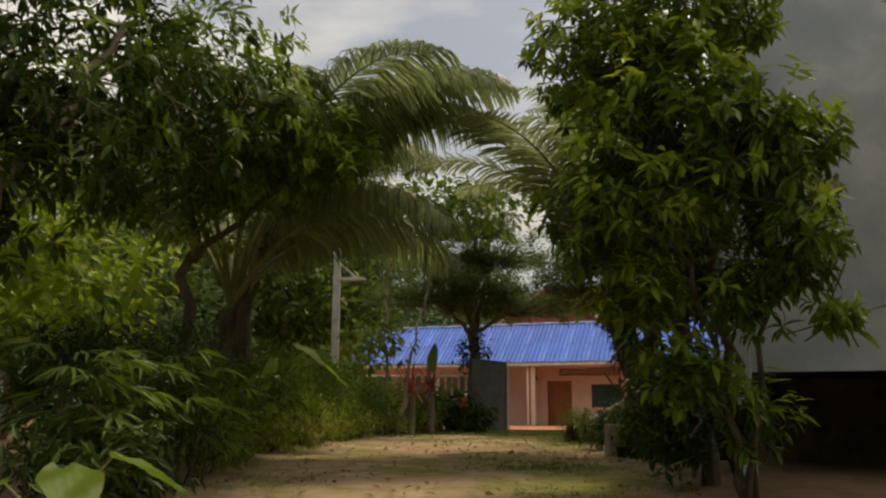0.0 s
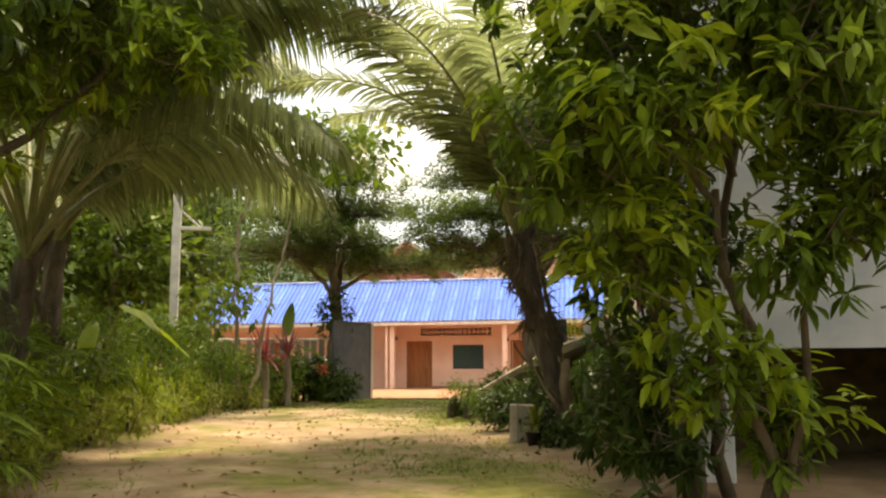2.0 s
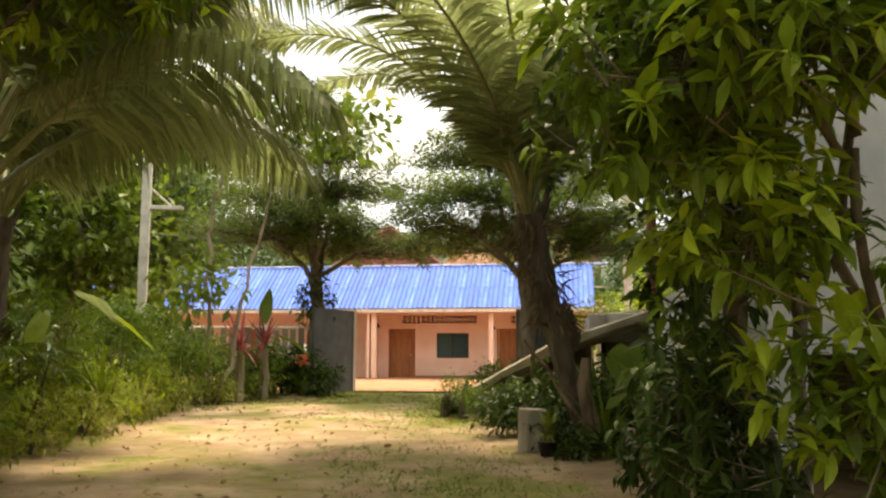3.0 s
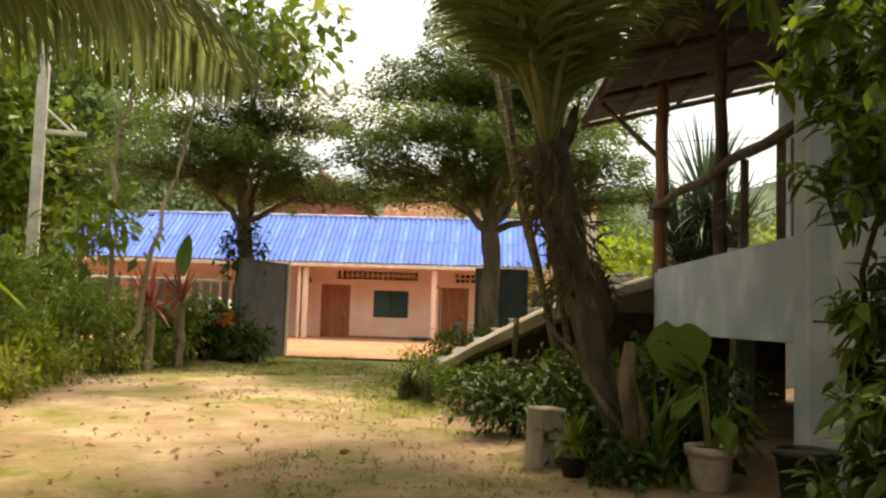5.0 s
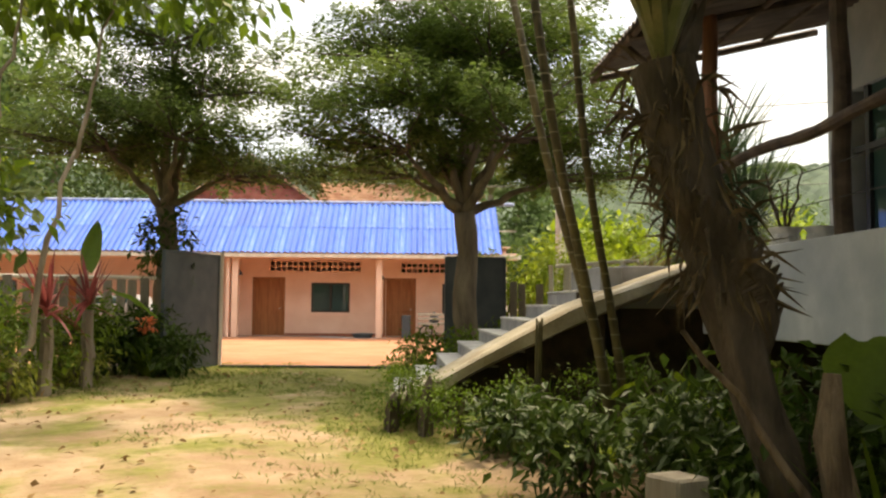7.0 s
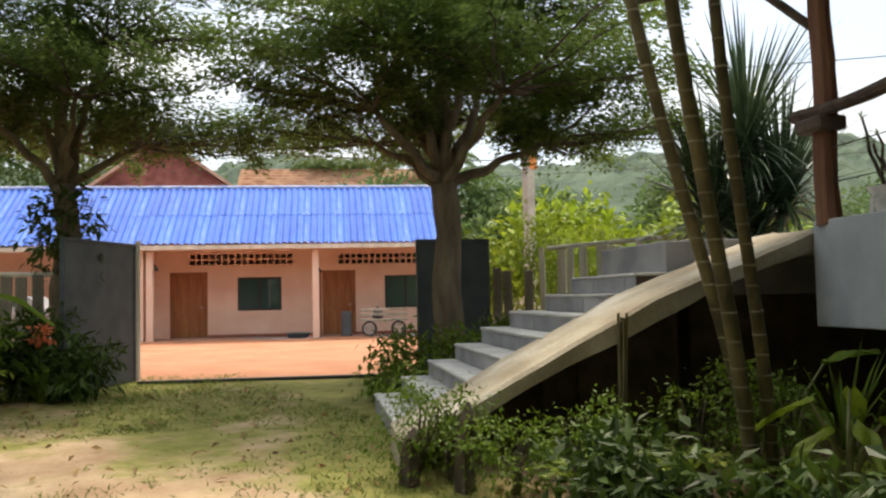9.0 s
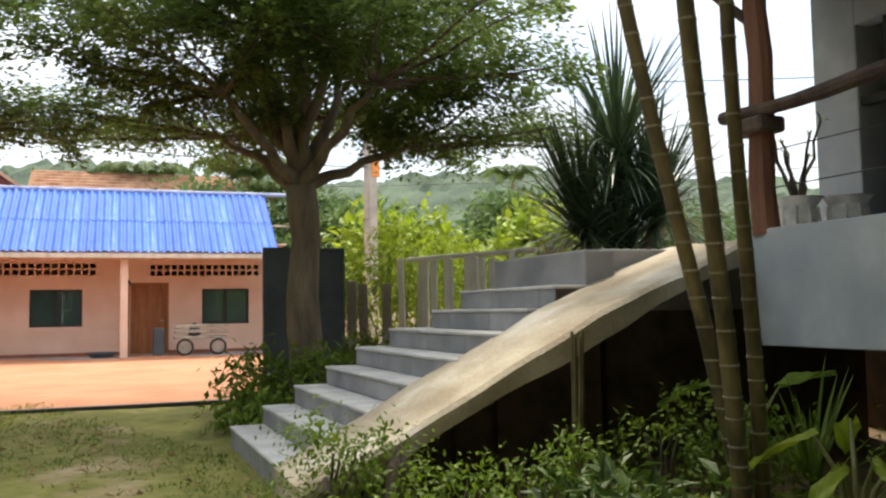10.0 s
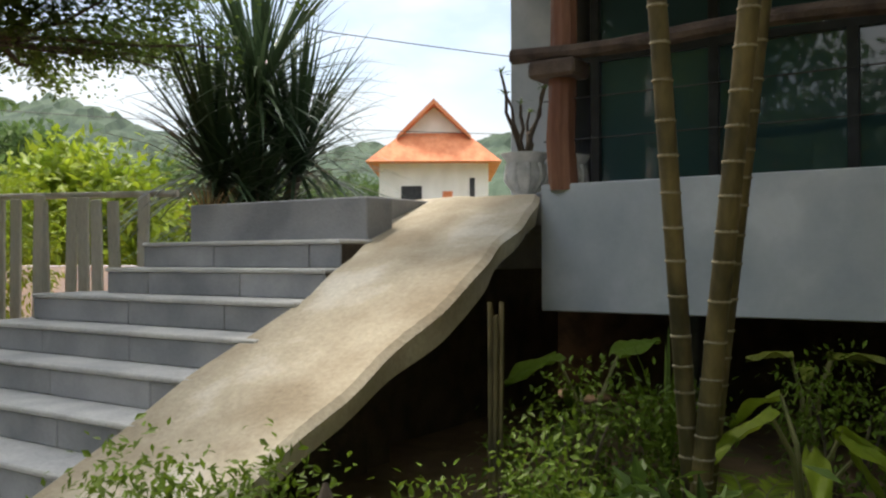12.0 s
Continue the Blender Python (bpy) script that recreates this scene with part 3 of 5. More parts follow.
def build_tile_house():
    """The house behind: red gable and old tile roof over the blue ridge."""
    h = thing("tiled_house", "red-gabled house with an old tiled roof behind the row", "house", HOUSE @ pose(-0.8, 9.0, 0.75))
    part("wall", joined(box(-4.6, 9.5, 0, 7, 1, 5.6, 0)), BRICKD, h)
    vs = [(-4.8, -0.1, 5.5), (2.6, -0.1, 5.5), (-1.1, -0.1, 8.2), (-4.8, 7, 5.5), (2.6, 7, 5.5), (-1.1, 7, 8.2)]
    part("gable", (vs, [(0, 1, 2), (3, 5, 4), (0, 2, 5, 3), (1, 4, 5, 2)]), BRICKD, h)
    part("roof", joined(([(-1.1, -0.6, 8.35), (3.2, -0.6, 5.3), (3.2, 7, 5.3), (-1.1, 7, 8.35), (-1.1, -0.6, 8.2), (3.2, -0.6, 5.15), (3.2, 7, 5.15), (-1.1, 7, 8.2)], [(0, 1, 2, 3), (4, 7, 6, 5), (0, 4, 5, 1), (1, 5, 6, 2), (2, 6, 7, 3), (3, 7, 4, 0)]),
                        ([(-1.1, -0.6, 8.35), (-5.4, -0.6, 5.3), (-5.4, 7, 5.3), (-1.1, 7, 8.35), (-1.1, -0.6, 8.2), (-5.4, -0.6, 5.15), (-5.4, 7, 5.15), (-1.1, 7, 8.2)], [(3, 2, 1, 0), (5, 6, 7, 4), (1, 5, 4, 0), (2, 6, 5, 1), (3, 7, 6, 2), (0, 4, 7, 3)])), TILE_D, h)
    for i in range(13):
        part("tile_course", box(1.6, 9.8, 0.2 + i * 0.32, 0.56 + i * 0.32, 5.45 + i * 0.17, 5.62 + i * 0.17, 0.02), TILE_D, h)


build_tile_house()

# ---- gate, lane edge and fences ----
def build_gate():
    z0, z1 = 1.06, 3.18
    for a, b, nm in (((0.85, 25.75), (1.95, 27.1), "open dark grey metal gate leaf beside the drive"), ((5.85, 25.3), (6.95, 24.95), "dark grey metal gate leaf behind the tree")):
        d = Vector((b[0] - a[0], b[1] - a[1], 0))
        m = pose(a[0], a[1], 0, 0, 0, math.degrees(math.atan2(d.y, d.x)))
        gt = thing("gate_leaf", nm, "gate", m, "gate leaves")
        L = d.length
        part("panel", box(0.02, L - 0.02, -0.02, 0.02, z0 + 0.05, z1, 0.004), DARKP, gt)
        part("frame", joined(box(0, 0.05, -0.035, 0.035, z0, z1 + 0.02, 0.006), box(L - 0.05, L, -0.035, 0.035, z0, z1 + 0.02, 0.006), box(0, L, -0.035, 0.035, z1, z1 + 0.05, 0.006), box(0, L, -0.035, 0.035, z0, z0 + 0.06, 0.006)), DARKP, gt)
    sill = thing("gate_rail", "dark steel gate rail across the drive on the ground", "gate rail", pose(1.95, 26.75, 0, 0, 0, -20))
    part("rail", box(0, 4.2, -0.05, 0.05, 1.1, 1.18, 0.01), BLACK, sill)

    for x, y in ((2.02, 27.2),):
        gp = thing("gate_post", "slim white steel gate post beside the leaf", "post", pose(x, y, ground_z(y)), "gate posts")
        part("pole", tube([(0, 0, -0.02), (0, 0, 2.1)], 0.03, 8), WHITE, gp)
        part("cap", tube([(0, 0, 2.1), (0, 0, 2.14)], 0.04, 8), WHITE, gp)


build_gate()


def fence(name, label, a, b, z0, z1, step, width, mat, group="", skip=0.0, rails=True):
    a, b = Vector((*a, 0)), Vector((*b, 0))
    d = b - a
    f = thing(name, label, "fence", pose(a.x, a.y, 0, 0, 0, math.degrees(math.atan2(d.y, d.x))), group)
    first = None
    n = int(d.length / step)
    for i in range(n):
        m = pose(i * step + rng.uniform(-0.02, 0.02), 0, rng.uniform(-0.06, 0.04), rng.uniform(-2, 2), rng.uniform(-1.5, 1.5))
        if first is None:
            first = part("picket", box(-width / 2, width / 2, -0.02, 0.02, z0, z1, 0.012), mat, f)
            first.matrix_basis = m
        else:
            same_mesh("picket", first, m, f)
    if rails:
        part("top_rail", tube([(0, 0.04, z1 + 0.01), (d.length, 0.04, z1 + 0.01)], 0.035, 8), WOOD_PALE, f)
        part("low_rail", box(0, d.length, 0.025, 0.06, z0 + 0.3, z0 + 0.37, 0.005), mat, f)
    return f


fence("picket_fence", "pale weathered wooden picket fence beside the steps", (7.85, 24.7), (7.98, 22.2), 1.3, 3.06, 0.21, 0.13, WOOD_PALE)
fence("board_fence", "grey weathered board fence behind shrubs", (6.95, 25.2), (7.9, 24.75), 1.1, 2.75, 0.24, 0.14, WOOD_GREY, rails=False)
fence("board_fence", "grey weathered board fence behind the hedge", (-7.0, 27.6), (0.85, 26.5), 1.0, 2.75, 0.22, 0.15, WOOD_GREY)

# ---- raised building with deck, steps and ramp ----
DECK = pose(6.1, 18.15, 0, 0, 0, -18.4)


RAMP_P = (-3.75, -2.46, -1.8, -1.3, -0.7, 0.05)
STEP_END = (3.2, 3.2, 3.2, 3.15, 3.15, 3.0, 2.6, 2.6, 2.45)
RAMP_L = (0.75, 0.67, 0.5, 0.6, 0.88, 1.1)


def build_steps():
    st = thing("concrete_steps", "wide grey concrete steps up to the deck", "steps", DECK)
    for k in range(8):
        z1, p = 1.27 + 0.178 * k, -3.42 + 0.305 * k
        q1 = STEP_END[k]
        q0 = float(np.interp(p + 0.3, RAMP_P, RAMP_L)) - 0.04
        s = part("step", box(p + 0.012, p + 0.62, q0, q1, z1 - 0.178 - (0.15 if k == 0 else 0.0), z1 - 0.03, 0.0), SOIL_SHADE, st)
        ends = [q0] + sorted(float(v) for v in np.arange(q1 - 0.45 - 0.3 * (k % 3), q0 + 0.2, -0.88)) + [q1]
        for qa, qb in zip(ends, ends[1:]):
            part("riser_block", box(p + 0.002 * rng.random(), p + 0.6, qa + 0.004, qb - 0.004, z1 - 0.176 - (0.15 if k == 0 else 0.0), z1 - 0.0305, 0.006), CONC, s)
        # light-catching top, painted paler than the risers
        part("tread", box(p - 0.012, p + 0.6, q0, q1, z1 - 0.03, z1, 0.008), TREAD_LIT, s)
        if k < 7:
            part("fill", box(p + 0.31, p + 0.63, q0 + 0.02, q1 - 0.04, 0.9, z1 - 0.18, 0), SOIL_SHADE, s)
    top = part("parapet", box(-0.98, -0.7, 0.75, STEP_END[8], 2.3, 2.8, 0.01), CONC, st)
    part("landing", box(-0.7, 2.2, 0.9, STEP_END[8] - 0.03, 2.3, 2.82, 0.01), CONC, st)
    # dark colour here stands for the shadow beneath ramp and landing
    part("landing_base", box(-0.68, 2.18, 0.95, STEP_END[8] - 0.06, 0.9, 2.3, 0), SOIL_SHADE, st)
    part("landing_slab", box(0.06, 2.2, 0.01, 0.9, 2.62, 2.815, 0.01), CONC, st)
    part("planter_bed", box(1.5, 4.2, 3.2, 5.5, 0.9, 2.2, 0.02), CONC, st)


build_steps()


def build_ramp():
    """The worn cement slope along the steps: a wavy band with a thick underside."""
    P = np.linspace(-3.48, 0.02, 40)
    ql = np.interp(P, RAMP_P, RAMP_L)
    qr = np.interp(P, (-3.75, -2.85, -2.5, -1.56, -0.5, 0.02), (-0.1, -0.26, -0.36, -0.42, -0.16, 0.0))
    zs = np.interp(P, (-3.75, -3.42, -2.85, -2.5, -1.56, -0.5, 0.02), (1.12, 1.3, 1.61, 1.82, 2.30, 2.68, 2.84))
    vs, fs = [], []
    for i, p in enumerate(P):
        zt = zs[i] + 0.012 * math.sin(3.1 * p)
        wob = 0.015 * math.sin(5.2 * p + 1) + 0.012 * math.sin(11 * p)
        th = 0.17 + 0.03 * math.sin(3.3 * p + 0.5)
        row = [(ql[i], zt - 0.3), (ql[i], zt), (ql[i] * 0.6 + qr[i] * 0.4, zt + 0.012), ((ql[i] + qr[i]) / 2, zt + 0.006 * math.sin(9 * p)), (qr[i] + wob + 0.04, zt), (qr[i] + wob, zt - 0.03), (qr[i] + wob + 0.03, zt - th), (ql[i] * 0.6, zt - th - 0.1)]
        vs.extend((float(p), q, z) for q, z in row)
    n = 8
    for i in range(len(P) - 1):
        for k in range(n):
            fs.append((i * n + k, i * n + (k + 1) % n, (i + 1) * n + (k + 1) % n, (i + 1) * n + k))
    fs += [tuple(range(n)), tuple(range((len(P) - 1) * n, len(P) * n))[::-1]]
    r = thing("cement_ramp", "worn pale cement ramp sloping beside the concrete steps", "ramp", DECK)
    part("slope", (vs, fs), RAMP, r)


build_ramp()


def build_raised_building():
    b = thing("raised_house", "raised blue-grey house with deck, wide windows and log railing", "house", DECK)
    part("deck_wall", box(0, 0.12, -8.6, 0.0, 2.03, 2.9, 0.008), DECKW, b, "blue-grey painted deck wall")
    part("deck_floor", box(0.12, 6, -8.6, 1.5, 2.7, 2.85, 0), CONC, b)
    # coloured black to stand for the shade below the deck
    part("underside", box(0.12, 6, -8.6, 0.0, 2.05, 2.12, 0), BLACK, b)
    # dark walls added to keep light out of the space under the floor
    part("foundation", box(2.6, 2.8, -7.6, 1.4, 0.5, 2.05, 0), SOIL_SHADE, b)
    part("foundation", box(0.9, 2.6, -5.6, -5.4, 0.5, 2.05, 0), SOIL_SHADE, b)
    part("foundation", box(0.5, 6.0, -6.1, -5.95, 0.5, 2.05, 0), SOIL_SHADE, b)
    for q in (-5.9, -8.5):
        part("column", box(-0.16, 0.12, q - 0.14, q + 0.14, 0.7, 6.6, 0.012), DECKW, b)
    for p, q in ((2.2, -0.4), (2.2, -4.2), (0.3, -2.8)):
        part("stilt", box(p, p + 0.22, q, q + 0.22, 0.7, 2.05, 0.01), CONC, b)
    # near end wall, with the space below it open and dark
    part("end_wall", box(0.12, 5.5, -8.62, -8.5, 2.03, 7.0, 0), DECKW, b)
    part("upper_wall", box(-0.02, 0.12, -8.5, -6.05, 4.9, 7.0, 0), DECKW, b)
    # window wall set back behind the deck
    part("corner_pier", box(2.25, 5.5, 0.95, 1.5, 2.85, 7.0, 0.01), DECKW, b)
    part("lintel", box(2.25, 2.45, -8.5, 0.95, 5.05, 7.0, 0), DECKW, b)
    part("sill_wall", box(2.25, 2.45, -8.5, 0.95, 2.85, 2.98, 0), DECKW, b)
    part("inner_wall", box(5.2, 5.4, -8.5, 0.95, 2.85, 5.4, 0), DECKW, b)
    part("ceiling", box(2.45, 5.4, -8.5, 0.95, 5.2, 5.3, 0), DECKW, b)
    win = part("window_frame", joined(box(2.28, 2.4, -8.5, 0.95, 4.25, 4.33, 0.004)), FRAME, b, "dark metal window frame")
    part("bottom_rail", box(2.28, 2.4, -8.5, 0.95, 2.98, 3.06, 0.004), FRAME, win)
    for q in np.arange(-8.4, 0.9, 1.12):
        part("mullion", box(2.278, 2.402, q, q + 0.09, 2.98, 5.05, 0.004), FRAME, win)
    for q in np.arange(-8.4, 0.5, 1.12):
        part("pane", box(2.33, 2.34, q + 0.09, min(q + 1.12, 0.95), 3.06, 4.25, 0), GLASS, win)
        part("pane", box(2.33, 2.34, q + 0.09, min(q + 1.12, 0.95), 4.33, 5.05, 0), GLASS, win)
    sw = part("side_window", joined(box(0.02, 0.1, -8.4, -6.05, 2.9, 2.98, 0.004), box(0.02, 0.1, -7.3, -7.2, 2.98, 4.9, 0.004)), FRAME, b)
    part("pane", box(0.05, 0.06, -8.4, -6.05, 2.98, 4.9, 0), GLASS, sw)
    # veranda roof: corrugated sheets on rafters, sloping down outward
    for i in range(9):
        q = 1.7 - i * 0.9
        vs, fs, n = [], [], 30
        for j, (p, z) in enumerate(((-0.9, 5.38), (0.6, 5.74), (2.3, 6.14))):
            for k in range(n + 1):
                vs.append((p, q - 0.92 * k / n, z + 0.03 * math.sin(k * math.tau / 5)))
        fs = [(j * (n + 1) + k, j * (n + 1) + k + 1, (j + 1) * (n + 1) + k + 1, (j + 1) * (n + 1) + k) for j in range(2) for k in range(n)]
        part("roof_sheet", (vs, fs), SHEET, b, smooth=True)
    for q in (1.75, -0.1, -2.1, -4.1, -5.9):
        part("rafter", tube([(-0.86, q, 5.33), (2.25, q, 6.07)], 0.05, 6), WOOD_DK, b)
    for p in (-0.8, -0.2, 0.7, 1.5):
        part("purlin", tube([(p, -6.2, 5.34 + (p + 0.9) * 0.24), (p, 1.85, 5.34 + (p + 0.9) * 0.24)], 0.035, 6), WOOD_DK, b)
    for p, q, r in ((0.06, -0.14, 0.095), (0.1, -2.9, 0.07)):
        part("post", tube([(p + 0.01 * math.sin(5 * z), q + 0.012 * math.cos(4 * z), z) for z in np.linspace(2.86, 5.36 + 0.24 * (p + 0.9), 9)], [r * (1.1 - 0.03 * i) for i in range(9)], 10, 0.15), WOOD_RED if q > -1 else WOOD_DK, b, "round timber post")
    part("brace", tube([(0.02, -0.1, 4.5), (-0.7, 0.45, 5.38)], 0.04, 8), WOOD_DK, b)
    rail = part("railing", tube([(0.0 + 0.015 * math.sin(2 * q), q, 3.80 + 0.02 * math.sin(3 * q)) for q in np.linspace(0.22, -5.8, 24)], 0.054, 9, 0.25), WOOD_DK, b, "dark log handrail")
    part("bracket", box(-0.1, 0.16, -0.3, 0.05, 3.62, 3.74, 0.02), WOOD_DK, rail)
    for z in (3.2, 3.48):
        part("wire", tube([(0.05, 0, z), (0.05, -5.8, z)], 0.005, 6), BLACK, rail)
    for q in (-3.9, -4.9):
        part("baluster", tube([(0.05, q, 2.88), (0.05, q, 3.78)], 0.04, 8), WOOD_DK, rail)


build_raised_building()


# ---- trees ----
def layered_tree(label, base, fork, layers, r0, per, size, group="shade trees"):
    """A shade tree with a bare trunk and flat, feathery tiers: each tier is a fan of boughs with leaf sprays."""
    x, y = base
    z = ground_z(y)
    t = thing("shade_tree", label, "tree", pose(x, y, z), group)
    trunk = tube([(0.05 * math.sin(i * 1.3), 0.04 * math.cos(i), -0.05 + (fork - z) * i / 8) for i in range(9)], [r0 * (1.5 if i == 0 else 1.12 if i == 1 else 1.0 - 0.02 * i) for i in range(9)], 12, 0.25)
    part("trunk", trunk, BARK_M, t, smooth=True)
    fz = fork - z
    cs, ws = [], []
    for dx, dy, lz, rx, rz in layers:
        hub = Vector((dx * 0.6, dy * 0.6, lz - z - 0.25))
        part("limb", limb((0.05 * math.sin(10), 0.04, fz - 0.1), hub, r0 * 0.42, 0.03, 7, 0.06), BARK_M, t, smooth=True)
        n = int(6 + 4 * rx)
        a0 = rng.uniform(0, math.tau)
        for k in range(n):
            a = a0 + k * math.tau / n + rng.uniform(-0.2, 0.2)
            ln = rx * rng.uniform(0.75, 1.35)
            out = np.array((math.cos(a), math.sin(a), 0.0))
            lat = np.array((-math.sin(a), math.cos(a), 0.0))
            end = np.array((dx, dy, lz - z)) + out * ln + np.array((0, 0, rng.uniform(-0.9, 0.9) * rz))
            part("twig", limb(hub, end, 0.028, 0.006, 5, 0.05), BARK_D, t)
            h = np.array(hub)
            # sprays sit along the outer two thirds of the bough, widest in the middle
            m = int(per * ln)
            u = rng.uniform(0.22, 1.04, m)
            wid = 0.42 * np.sin(np.clip(u, 0, 1) * math.pi) ** 0.7 + 0.1
            v = rng.normal(0, 0.55, m) * wid * (0.6 + 0.5 * rx)
            lump = 0.13 * np.sin(u * 11 + k) + 0.1 * np.sin(v * 9 + 2 * k)
            p = h + (end - h) * u[:, None] + lat * v[:, None] + np.stack([0 * u, 0 * u, 0.16 * np.sin(u * math.pi) - 0.22 * v * v + lump * 0.8 + rng.normal(0, 0.1, m)], 1)
            cs.append(p)
            ws.append(out * 0.8 + lat * np.sign(v)[:, None] * 0.6 + rng.normal(0, 0.5, (m, 3)) * np.array((1, 1, 0.5)) - np.array((0, 0, 0.1)))
    c = np.concatenate(cs)
    part("crown", leaves(c, np.concatenate(ws), size * rng.uniform(0.6, 1.3, len(c)), 0.5), L_TERM, t)
    return t


layered_tree("tall tiered shade tree with a pale bare trunk beside the steps", (5.75, 24.05), 4.0,
             [(-2.1, -0.6, 5.1, 1.3, 0.4), (2.2, -0.8, 4.75, 1.5, 0.35), (0.2, -2.4, 5.2, 1.5, 0.45), (-1.0, 1.8, 4.9, 1.7, 0.35), (1.8, 1.8, 5.4, 1.6, 0.4),
              (-1.2, -0.5, 5.9, 1.8, 0.35), (1.5, 0.2, 6.2, 1.8, 0.35), (0.2, -1.2, 6.7, 1.7, 0.4), (0.0, 0.4, 7.3, 1.8, 0.4), (-1.4, 0.8, 6.9, 1.4, 0.3), (0.2, 0, 8.3, 1.3, 0.4)], 0.22, 620, 0.088)
layered_tree("tiered shade tree with ferns on its trunk by the gate", (0.95, 26.6), 4.1,
             [(-1.7, -0.6, 5.2, 1.3, 0.45), (1.7, -0.5, 4.85, 1.35, 0.35), (0.1, -1.4, 5.4, 1.2, 0.45), (0.2, 1.5, 5.0, 1.3, 0.35), (-0.9, 0.2, 6.1, 1.4, 0.38), (0.9, 0.0, 6.4, 1.4, 0.38), (0, 0, 7.3, 1.4, 0.5), (0.1, 0, 8.3, 0.9, 0.45)], 0.19, 590, 0.088)
fern = thing("trunk_fern", "small ferns growing round the forked tree trunk", "fern", pose(0.95, 26.6, 3.2))
part("foliage", crown([(0, 0, 0.2, 0.38, 0.38, 0.75)], 110, 8, 0.16, 0.4, spread=0.1, shell=0.8), L_DARK, fern)


def leafy_tree(name, label, base, stems, blobs, clumps, per, size, mat, aspect=0.38, spread=0.3, droop=0.45, bark=None, second=None, group="", cat="tree", shell=0.55, rosette=False):
    x, y = base
    t = thing(name, label, cat, pose(x, y, ground_z(y)), group)
    for s in stems:
        part("trunk", limb(s[0], s[1], s[2], s[3], 8, 0.06), bark or BARK, t, smooth=True)
    if rosette:
        lf, tw = whorls(blobs, clumps, per, size, aspect, shell)
        part("crown", lf, mat, t)
        tagged(part("twig", tw, bark or BARK, t), kind="stuff")
        if second:
            # outer leaves in a second colour; L_LIGHT there paints sunlit foliage
            lf, tw = whorls([(b[0], b[1], b[2] + b[5] * 0.1, b[3] * 1.05, b[4] * 1.05, b[5]) for b in blobs], second[0], per, size * 1.1, aspect, 0.9)
            tagged(part("new_growth", lf, second[1], t, "paler outer leaves, some coloured as sunlit"), kind="stuff")
        return t
    part("crown", crown(blobs, clumps, per, size, aspect, spread, droop, shell), mat, t)
    if second:
        ng = part("new_growth", crown([(b[0], b[1], b[2] + b[5] * 0.25, b[3] * 1.02, b[4] * 1.02, b[5] * 0.95) for b in blobs], second[0], per, size * 1.15, aspect, spread * 0.7, droop * 0.7, 0.95), second[1], t, "paler outer leaves, some coloured as sunlit")
        tagged(ng, kind="stuff")
    return t


# right side: broadleaf shrub-trees close to the drive
leafy_tree("broadleaf_tree", "bushy broadleaf tree with some leaves coloured as sunlit over the drive", (2.7, 8.0),
           [((0, 0, 0), (-0.5, -0.4, 2.2), 0.04, 0.022), ((0, 0, 0), (0.15, -0.6, 2.3), 0.035, 0.018), ((0.1, 0.1, 0), (-0.2, 0.2, 3.4), 0.045, 0.02), ((-0.5, -0.4, 2.1), (-1.2, -0.3, 3.2), 0.022, 0.01), ((-0.1, 0.1, 2.4), (-0.8, 0.1, 4.4), 0.03, 0.012)],
           [(-0.75, -0.7, 2.6, 0.75, 0.6, 0.5), (-1.2, -0.2, 2.7, 0.65, 0.7, 0.75), (-0.5, -0.3, 3.5, 0.95, 0.9, 0.8), (-1.0, 0.1, 4.3, 0.9, 0.9, 0.8), (-0.2, 0.0, 4.8, 0.9, 0.9, 0.7), (0.25, -1.2, 2.3, 0.4, 0.4, 0.25), (0.3, -1.4, 1.6, 0.22, 0.22, 0.2), (-0.9, -0.2, 1.9, 0.5, 0.5, 0.4), (-0.15, -1.0, 3.2, 0.65, 0.6, 0.6), (0.15, -0.6, 2.7, 0.6, 0.6, 0.6), (0.45, -0.3, 3.2, 0.6, 0.6, 0.6), (-0.1, -0.6, 1.85, 0.5, 0.5, 0.45), (0.25, -0.9, 2.1, 0.45, 0.45, 0.4), (-0.5, -0.3, 1.2, 0.45, 0.45, 0.4), (0.1, 0.0, 0.8, 0.4, 0.5, 0.4)],
           # the L_LIGHT share paints sunlight onto part of this crown
           860, 11, 0.2, L_MID, second=(150, L_LIGHT), aspect=0.34, bark=BARK_D, rosette=True, shell=0.35)
leafy_tree("broadleaf_tree", "dark leafy tree with a thick leaning trunk by the house", (2.75, 9.2),
           [((0, 0, 0), (-0.3, 0.1, 2.6), 0.1, 0.06), ((-0.3, 0.1, 2.5), (-0.6, 0.3, 4.2), 0.06, 0.03), ((-0.2, 0, 2.0), (0.1, -0.2, 3.6), 0.05, 0.02), ((0.35, 0.1, 0), (0.2, 0.3, 2.8), 0.06, 0.035)],
           [(-0.7, 0, 2.9, 0.9, 1.0, 0.9), (-0.3, 0.2, 3.5, 0.9, 1.0, 1.2), (-0.7, 0.3, 4.8, 1.2, 1.2, 1.2), (0.0, -0.1, 2.2, 0.6, 0.6, 0.6), (-0.5, 0.1, 6.2, 1.0, 1.0, 0.8), (-0.6, -0.3, 1.8, 0.6, 0.6, 0.5), (-0.55, 0.0, 1.1, 0.5, 0.6, 0.5)], 560, 11, 0.19, L_DARK, second=(60, L_MID), aspect=0.34, bark=BARK_D, rosette=True, shell=0.35)
